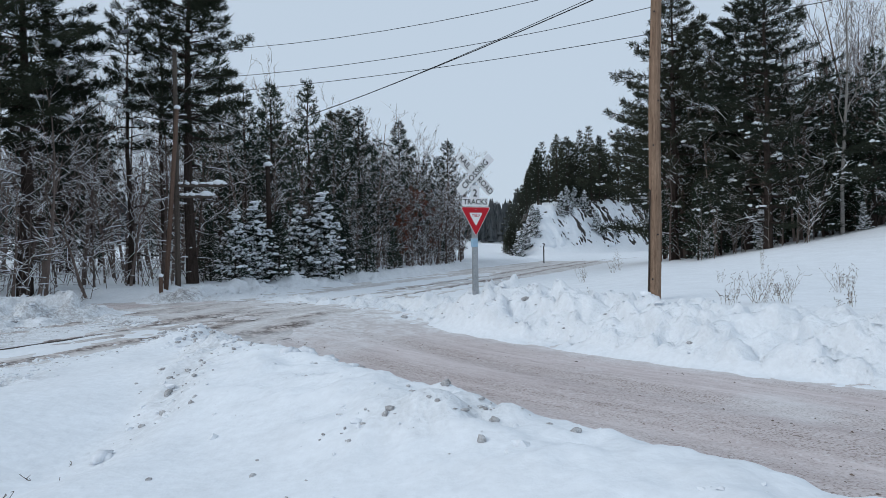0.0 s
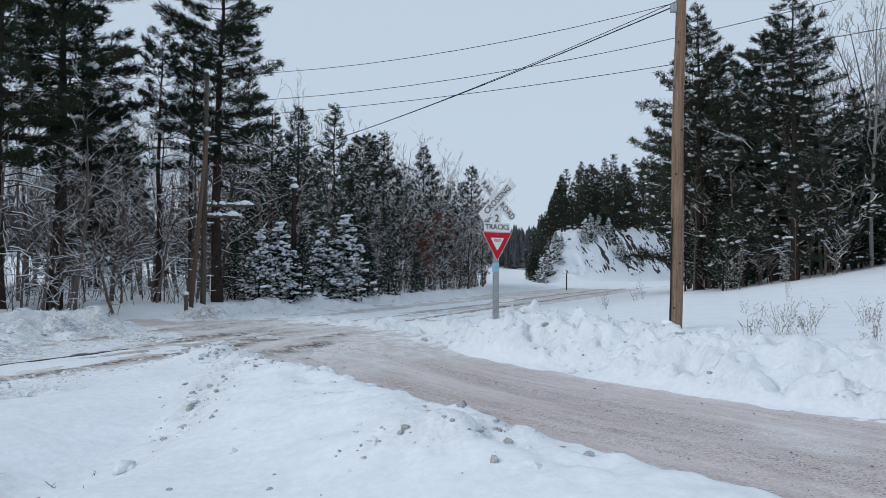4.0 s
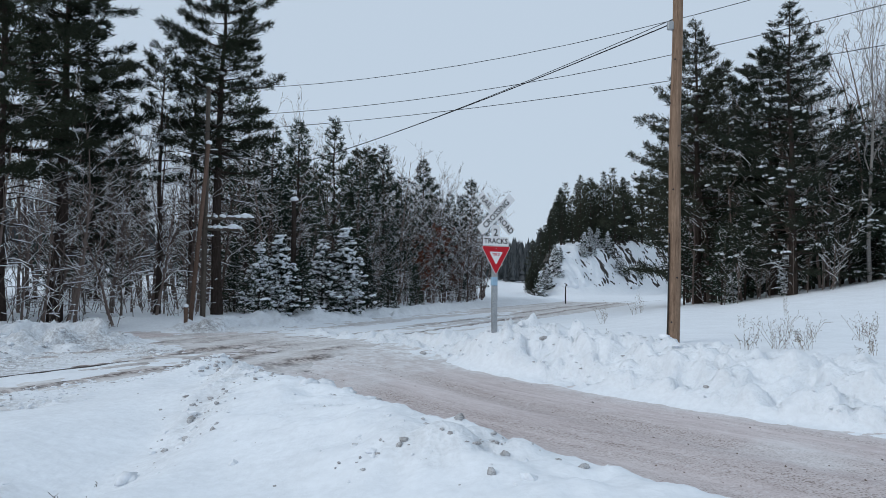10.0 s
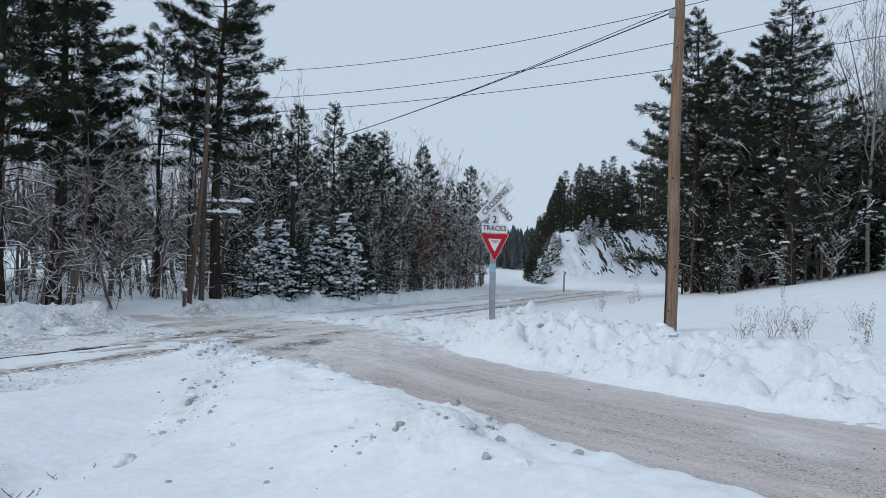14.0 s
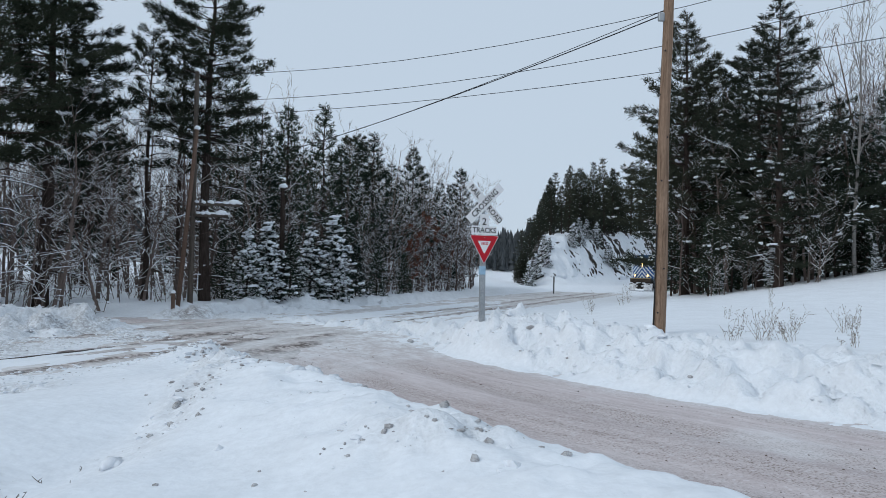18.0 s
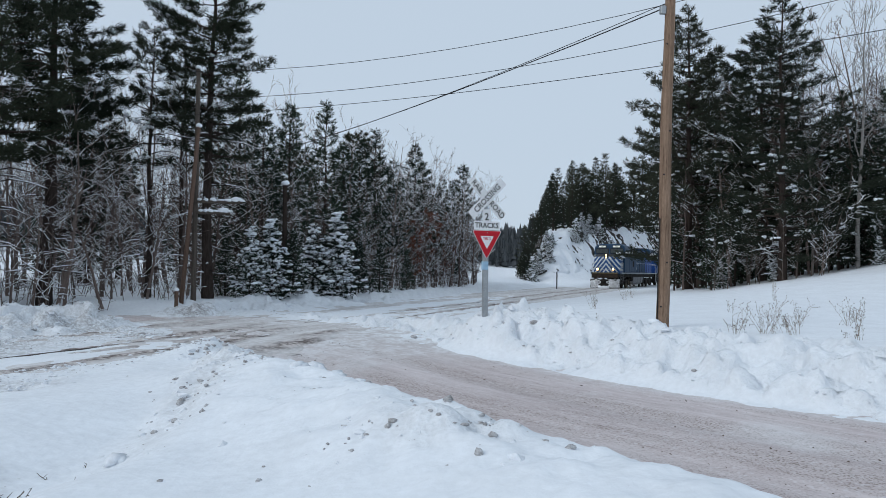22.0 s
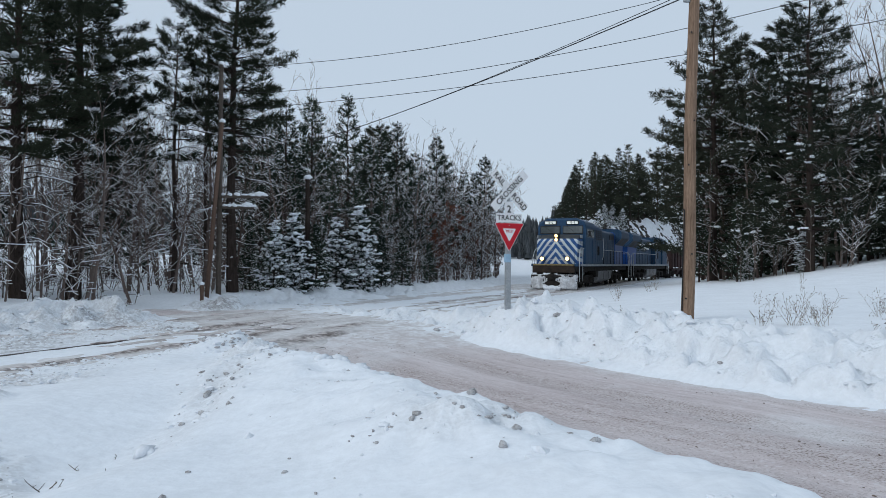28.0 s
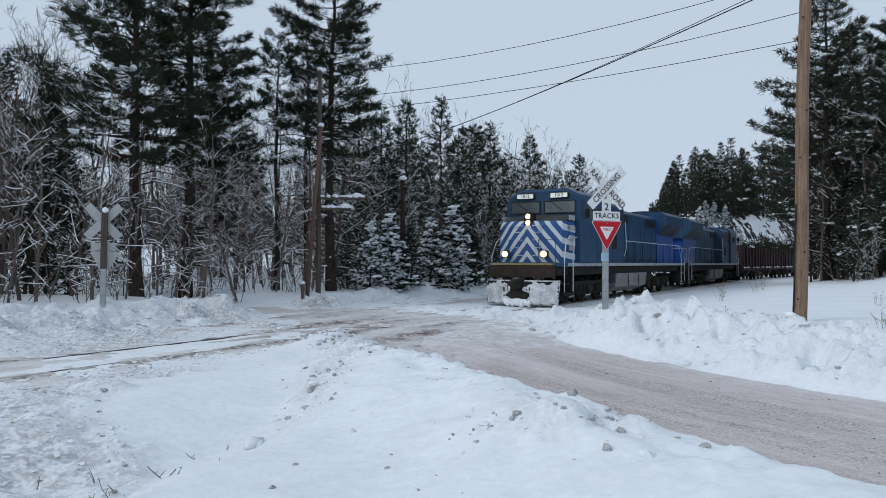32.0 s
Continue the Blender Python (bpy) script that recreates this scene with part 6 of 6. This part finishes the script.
    # railings and steps
    for s in (-1, 1):
        for k in range(9):
            x = -9.7 - k * 1.42
            part("stanchion", Geo().tube([(x, s * 1.50, 1.6), (x, s * 1.50, 2.72)], 0.018, 5), GREYGRIME, t)
        rail_path(t, [(-9.5, s * 1.50, 2.72), (-15.5, s * 1.50, 2.72), (-21.2, s * 1.50, 2.72)])
        for x0, f in ((-1.95, 1), (-21.55, -1)):
            part("step_well", Geo().box((x0 - 0.42, s * 1.32 - 0.2, 0.42), (x0 + 0.42, s * 1.32 + 0.2, 0.50), 0.02).box((x0 - 0.42, s * 1.25 - 0.2, 0.82), (x0 + 0.42, s * 1.25 + 0.2, 0.88), 0.02).box((x0 - 0.42, s * 1.18 - 0.2, 1.2), (x0 + 0.42, s * 1.18 + 0.2, 1.26), 0.02), GREYGRIME, t)
            part("step_side", Geo().box((x0 - f * 0.46 - 0.02, s * 1.3 - 0.2, 0.42), (x0 - f * 0.46 + 0.02, s * 1.3 + 0.2, 1.55), 0.01), GREYGRIME, t)
            for o in (-0.46, 0.46):
                rail_path(t, [(x0 + o, s * 1.55, 0.55), (x0 + o, s * 1.55, 1.9), (x0 + o - f * 0.28, s * 1.50, 2.45 + 0.2 * (o * f < 0)), (x0 + o - f * 0.75, s * 1.48, 2.72)], 0.021)
        rail_path(t, [(-1.18, s * 1.3, 1.65), (-1.18, s * 1.3, 2.55), (-1.18, s * 0.62, 2.55), (-1.18, s * 0.62, 1.65)], 0.018, material=BLUE)
        rail_path(t, [(-22.0, s * 1.38, 1.65), (-22.0, s * 1.38, 2.62), (-22.0, s * 0.40, 2.62), (-22.0, s * 0.40, 1.65)], 0.018)
        rail_path(t, [(-9.5, s * 1.46, 2.0), (-9.5, s * 1.56, 2.4), (-9.45, s * 1.52, 3.6)], 0.02)
    return t


def ore_car(wm):
    t = thing("ore_car", "dark brown ribbed ore car with snow on its ledges", "rail wagon", "ore cars of the train")
    L, w = 10.2, 1.45
    z0, z1 = 1.12, 3.35
    part("centre_sill", Geo().box((-L - 0.3, -0.3, 0.75), (0.3 - 0.6, 0.3, 1.15), 0.03), GREYGRIME, t)
    g = Geo()
    for s in (-1, 1):
        g.box((-L, s * w - 0.04, z0), (0, s * w + 0.04, z1), 0.01)
    for x in (-L, -0.08):
        g.box((x, -w + 0.04, z0 + 0.4), (x + 0.08, w - 0.04, z1), 0.01)
    part("body", g, ORECAR, t)
    part("floor", Geo().box((-L + 0.1, -w + 0.05, z0), (-0.1, w - 0.05, z0 + 0.1), 0.01), ORECAR, t)
    part("load", prism([[(x, -w + 0.05, 2.4), (x, w - 0.05, 2.4), (x, w - 0.05, 2.9), (x, 0.4, 3.15), (x, -0.4, 3.15), (x, -w + 0.05, 2.9)] for x in (-L + 0.1, -0.1)]), GREYGRIME, t, "dark ore load")
    for s in (-1, 1):
        part("top_rail", Geo().box((-L - 0.03, s * (w + 0.05) - 0.08, z1 - 0.08), (0.03, s * (w + 0.05) + 0.08, z1 + 0.06), 0.015), ORECAR, t)
        part("side_sill", Geo().box((-L - 0.03, s * (w + 0.05) - 0.08, z0 - 0.1), (0.03, s * (w + 0.05) + 0.08, z0 + 0.12), 0.015), ORECAR, t)
        for k in range(8):
            x = -0.12 - k * (L - 0.24) / 7
            part("rib", Geo().box((x - 0.06, s * (w + 0.11) - 0.08, z0), (x + 0.06, s * (w + 0.11) + 0.08, z1), 0.012), ORECAR, t)
        for k in range(7):
            x = -0.85 - k * (L - 0.24) / 7
            sn = Geo()
            for j in range(3):
                sn.blob((x + (j - 1) * 0.33, s * (w + 0.10), z0 + 0.15), (0.24, 0.07, 0.05 + 0.02 * ((k + j) % 3)), k * 5 + j, 0.25)
            if (k * 7 + (s > 0)) % 3 != 0:
                part("snow_ledge", sn, TREESNOW, t)
    for k in range(3):
        x = -2.6 - k * 2.5
        part("hopper", prism([[(x - 0.9, -1.2, 1.12), (x + 0.9, -1.2, 1.12), (x + 0.9, 1.2, 1.12), (x - 0.9, 1.2, 1.12)], [(x - 0.35, -0.9, 0.45), (x + 0.35, -0.9, 0.45), (x + 0.35, 0.9, 0.45), (x - 0.35, 0.9, 0.45)]]), ORECAR, t)
    for x in (-0.05, -L + 0.05):
        for j in range(4):
            part("ladder_rung", Geo().tube([(x, 1.1, 1.4 + j * 0.4), (x, 1.45, 1.4 + j * 0.4)], 0.015, 5), ORECAR, t)
    truck(t, -1.5, 2, 1.7, 0.46, wm, "grimy two-axle truck")
    truck(t, -L + 1.5, 2, 1.7, 0.46, wm, "grimy two-axle truck")
    part("coupler", Geo().box((-0.3, -0.12, 0.75), (0.42, 0.12, 1.0), 0.04), GREYGRIME, t)
    return t


STOP = -1.3  # where the front stands along the track at the end
TRAIN = []


def run_left(t):
    """Metres that the train still has to go at t seconds; it slows a little."""
    k = 32.0 - t
    return 4.75 * k + 0.012 * k * k




def build_train():
    w1, w2 = wheel_mesh(0.53), wheel_mesh(0.46)
    a = locomotive("grimy blue diesel locomotive with a white-striped nose and lit headlamps", "1012", w1, True)
    TRAIN.append((a, 0.0, False, len(WHEELSETS)))
    b = locomotive("grimy blue diesel locomotive coupled back to front", "1020", w1, False)
    TRAIN.append((b, 45.3, True, len(WHEELSETS)))
    car = ore_car(w2)
    TRAIN.append((car, 46.2, False, len(WHEELSETS)))
    for k in range(1, 7):
        made = copy_thing(car, Matrix.Identity(4))
        for o in made.children_recursive:
            if o.name.startswith("wheelset"):
                WHEELSETS.append((o, o.location[0], 0.46))
        TRAIN.append((made, 46.2 + k * 10.95, False, len(WHEELSETS)))


# ---------------------------------------------------------------- small things
def weed(name, x, y, seed, h, stems, spreadw, label, heads=True):
    rnd = np.random.default_rng(seed)
    z = ground_z(x, y)
    t = thing(name, label, "dry weeds", "dry weeds in the snow", m=pose(x, y, z))
    g, hd = Geo(), Geo()
    for _ in range(stems):
        a, L = rnd.uniform(0, 6.28), h * rnd.uniform(0.45, 1.1)
        d = np.array([math.cos(a) * spreadw * rnd.random(), math.sin(a) * spreadw * rnd.random(), 1])
        P = [np.array([rnd.normal(0, 0.12 * spreadw), rnd.normal(0, 0.12 * spreadw), -0.1])]
        for _ in range(5):
            d = d + rnd.normal(0, 0.08, 3)
            P.append(P[-1] + d / np.linalg.norm(d) * L / 5)
        g.tube(P, np.linspace(0.0042, 0.0020, 6) * (1 if heads else 1.5), 4, caps=False)
        for k in range(4):
            q = P[2 + k % 4]
            e = rnd.normal(0, 1, 3) + [0, 0, 1.0]
            q2 = q + e / np.linalg.norm(e) * L * rnd.uniform(0.1, 0.25)
            g.tube([q, q2], [0.004, 0.0025], 3, caps=False)
            if heads:
                for _ in range(2):
                    hd.blob(q2 + rnd.normal(0, 0.012, 3), (0.007, 0.007, 0.012), int(rnd.integers(9999)), 0.3)
    tagged(part("stalk", g, WEED if heads else TWIG, t), kind="stuff")
    if heads:
        tagged(part("seed_head", hd, TWIG, t), kind="stuff")


def build_weeds():
    rnd = np.random.default_rng(3)
    for i, (x, y, h, n, w) in enumerate([(9.0, 14.3, 0.75, 9, 0.9), (9.7, 14.4, 0.95, 14, 0.8), (10.3, 14.2, 0.8, 10, 0.8), (10.9, 13.0, 0.75, 7, 0.35), (10.4, 12.7, 0.3, 5, 0.6), (12.6, 17.2, 0.7, 6, 0.5), (13.6, 16.6, 0.8, 7, 0.5), (15.0, 18.0, 0.9, 8, 0.5), (11.5, 16.0, 0.5, 5, 0.6), (17.2, 25.0, 1.3, 4, 0.25), (13.0, 21.0, 0.5, 4, 0.5), (7.6, 20.5, 0.45, 4, 0.6), (10.6, 27.0, 0.7, 5, 0.5), (14.6, 33.0, 0.9, 6, 0.5), (16.3, 36.0, 1.1, 6, 0.4), (12.3, 31.0, 0.8, 6, 0.5), (6.3, 17.0, 0.25, 3, 0.5), (7.0, 17.4, 0.3, 3, 0.4)]):
        weed("weed_clump", x, y, 200 + i, h, n, w, "dry brown weed stalks standing in the snow")
    for i, (x, y, h, n, w) in enumerate([(-2.42, 6.75, 0.42, 4, 3.0), (-2.75, 6.35, 0.34, 3, 2.2), (-2.95, 5.9, 0.40, 5, 1.8), (-2.1, 7.0, 0.18, 2, 2.0), (-3.1, 5.6, 0.30, 3, 2.2)]):
        weed("twig_clump", x, y, 300 + i, h, n, w, "bare dark twigs poking through the snow", heads=False)


def build_clods():
    rnd = np.random.default_rng(17)
    # broken lumps beside the rails, on the banks and at the road's edges
    n = 130000
    X, Y = rnd.uniform(-15, 14, n), rnd.uniform(3.2, 31, n)
    B = height(X, Y, -1)
    d, hw, run, side = road_near(X, Y)
    s = (X - T0[0]) * TU[0] + (Y - T0[1]) * TU[1]
    p = (X - T0[0]) * TN[0] + (Y - T0[1]) * TN[1]
    e = d - hw
    patch = 0.5 + 0.5 * vnoise(X, Y, 1.6, 71)
    nearside = step(-p, 0.85, 1.05) * np.maximum(rubble_side(X, Y), 1 - step(-p, 1.9, 2.5)) * step(-s, 6, 10)
    farside = step(p, 1.1, 1.6) * (1 - step(p, 3.6, 5.0)) * step(-s, 9, 13)
    trackside = np.maximum(nearside, farside)
    crest = np.exp(-((e - 0.8) / 0.55) ** 2) * step(Y, 20, 17) * (side > 0)
    face, dim = ridge_face(X, Y), dimples(X, Y)
    crest = np.maximum(crest * step(Y, 9.0, 10.5), np.maximum(face * step(vnoise(X, Y, 0.7, 72), -0.2, 0.5), 0.55 * dim * step(vnoise(X, Y, 0.35, 73), 0.0, 0.4)))
    like = 1.0 * trackside * (0.55 + 0.45 * patch) + 0.9 * crest * patch + 0.45 * B * patch
    keep = (rnd.random(n) < like) & (e > 0.08) & ~((np.abs(p) < 0.85) & (s < 10))
    Z = np.maximum(height(X, Y), np.where((np.abs(p - 1.8) < 4.4) & (trackside > 0), -0.01, -9))
    g, w = Geo(), Geo()
    for i in np.flatnonzero(keep):
        r = (0.009 + 0.040 * rnd.random() ** 3.6) * (0.62 + 0.38 * min(1.0, Y[i] / 16)) * (1 + 1.5 * crest[i])
        dirty = rnd.random() < 0.08 + 0.14 * trackside[i] * (0.3 + patch[i]) + 0.14 * farside[i] + 0.38 * crest[i]
        r *= 0.8 if dirty else 1.0
        size = (r * rnd.uniform(0.9, 1.7), r * rnd.uniform(0.8, 1.3), r * 0.62)
        Z[i] -= r * 0.15
        if r > 0.024:
            (g if dirty else w).blob((X[i], Y[i], Z[i]), size, i, 0.4)
        else:
            (g if dirty else w).add(OCT * size * (1 + 0.6 * (rnd.random((6, 1)) - 0.5)) + (X[i], Y[i], Z[i]), OCTF)
    # dirty lumps that rolled down the mound's slope, and those trodden into its top
    m = 5200
    X, Y = rnd.uniform(-3.2, 2.6, m), rnd.uniform(4.8, 16.5, m)
    face, dim = ridge_face(X, Y), dimples(X, Y)
    d, hw, run, side = road_near(X, Y)
    odds = 1.3 * face * step(vnoise(X, Y, 0.9, 75), -0.35, 0.5) * (0.35 + 0.65 * step(Y, 9.5, 11.5)) + 0.9 * np.exp(-((d - hw - 0.75) / 0.35) ** 2) * step(Y, 10.0, 12.0) * step(vnoise(X, Y, 0.7, 76), -0.2, 0.4) + 1.3 * dim * step(vnoise(X, Y, 0.4, 77), -0.3, 0.4) + 0.006
    Z = height(X, Y)
    for i in np.flatnonzero((rnd.random(m) < odds) & (d > hw + 0.25)):
        r = (0.012 + 0.045 * rnd.random() ** 3) * (1 - 0.45 * dim[i])
        (g if rnd.random() < 0.75 else w).blob((X[i], Y[i], Z[i] + r * 0.12), (r * rnd.uniform(0.9, 1.5), r * rnd.uniform(0.8, 1.2), r * 0.75), i, 0.4)
    # blocks of ploughed snow heaped on the banks
    m = 9000
    X, Y = rnd.uniform(-16, 13, m), rnd.uniform(8, 40, m)
    s, p = (X - T0[0]) * TU[0] + (Y - T0[1]) * TU[1], (X - T0[0]) * TN[0] + (Y - T0[1]) * TN[1]
    heap = np.exp(-((p - 7.0) / 1.0) ** 2) * (s < 20) + 0.9 * np.exp(-((p - 5.2) / 1.2) ** 2) * (s < -8.5) + 0.9 * np.exp(-((X - 4.4) / 1.8) ** 2 - ((Y - 16.3) / 1.1) ** 2) + 0.4 * (height(X, Y, -1) > 0.6) * (X > 3)
    d, hw, run, side = road_near(X, Y)
    Z = height(X, Y)
    for i in np.flatnonzero((rnd.random(m) < 0.42 * heap * (0.5 + vnoise(X, Y, 1.5, 74))) & (d > hw + 0.5)):
        r = 0.03 + 0.13 * rnd.random() ** 3
        (g if rnd.random() < 0.07 else w).blob((X[i], Y[i], Z[i] - r * 0.1), (r * rnd.uniform(0.9, 1.5), r * rnd.uniform(0.8, 1.2), r * rnd.uniform(0.5, 0.8)), i, 0.38)
    thing("dirt_clods", "small dirty clods thrown over the snow banks", "clods", kind="stuff", geo=g, material=DIRTCLOD, smooth=True)
    thing("snow_clods", "grey-white lumps of broken ploughed snow", "clods", kind="stuff", geo=w, material=SNOWCLOD)
    # sand and bits of bark scattered over the road
    g, m = Geo(), 26000
    X, Y = rnd.uniform(-5, 13, m), rnd.uniform(1.5, 23, m)
    d, hw, run, side = road_near(X, Y)
    u = d * side
    trail = np.exp(-((u + 0.3) / 0.28) ** 2) + 0.6 * np.exp(-((u - 1.1) / 0.2) ** 2)
    clump = np.maximum(0, 0.5 + vnoise(run, u * 5, 1.5, 91))
    keep = (rnd.random(m) < (0.10 + 0.55 * trail) * clump) & (d < hw - 0.1)
    for i in np.flatnonzero(keep):
        r = 0.005 + 0.013 * rnd.random() ** 3
        g.add(OCT * (r, r * rnd.uniform(1, 2.4), r * 0.7) * (1 + 0.6 * (rnd.random((6, 1)) - 0.5)) + (X[i], Y[i], float(road_z(run[i])) - 0.022 * math.exp(-((abs(u[i] + 0.2) - 0.85) / 0.3) ** 2) + 0.003), OCTF)
    thing("road_grit", "dark sand and bark crumbs on the packed road", "grit", kind="stuff", geo=g, material=GRIT)
    for i, (x, y, r) in enumerate([(2.3, 18.2, 0.07), (1.98, 5.35, 0.035), (-1.95, 7.35, 0.08), (-0.3, 9.9, 0.10), (0.2, 9.6, 0.09), (-0.1, 10.4, 0.13), (0.5, 9.2, 0.06)]):
        d, hw, run, _ = road_near(np.array([x]), np.array([y]))
        z = max(float(height(np.array([x]), np.array([y]))[0]), float(road_z(run)[0]) if d[0] < hw[0] + 0.3 else -9)
        thing("snow_chunk" if i else "ice_chunk", "dirty lump of ice at the road's edge" if i == 0 else "lump of ploughed snow on the bank", "snow chunk", "lumps on the bank", smooth=True, geo=Geo().blob((0, 0, -r * 0.1), (r * 1.4, r, r * 0.8), 50 + i, 0.3).blob((r * 0.7, 0, -r * 0.2), (r * 0.9, r * 0.8, r * 0.6), 60 + i, 0.3), material=DIRTCLOD if i < 2 else SNOWCLOD, m=pose(x, y, z + r * 0.35))


# ---------------------------------------------------------------- what moves
def motions():
    first = 0
    for ob, back, turned, upto in TRAIN:
        rows = []
        for t in np.arange(0.0, 32.1, 1.0):
            t = float(t)
            far = run_left(t) + back + STOP
            a = main_track(far)
            b = main_track(far + (-21.0 if turned else 21.0 if upto <= 12 else 10.0))
            d = b - a if turned else a - b
            rows.append((t, pose(a[0], a[1], 0, 0, 0, math.degrees(math.atan2(d[1], d[0])) + (180 if turned else 0))))
        walk(ob, rows)
        for w, x, r in WHEELSETS[first:upto]:
            rows, k = [], 0
            while k * 4 <= 960:
                t = k * 4 / 30
                a = (run_left(0.0) - run_left(t)) / r * (-1 if turned else 1)
                rows.append((t, Matrix.Translation((x, 0, r)) @ Matrix.Rotation(a, 4, "Y")))
                k += 1
            walk(w, rows)
        first = upto


build_ground()
build_road()
build_tracks()
build_outcrop()
build_poles()
build_wires()
build_front_sign()
build_back_sign()
build_train()
build_trees()
build_brush()
build_weeds()
build_clods()
motions()
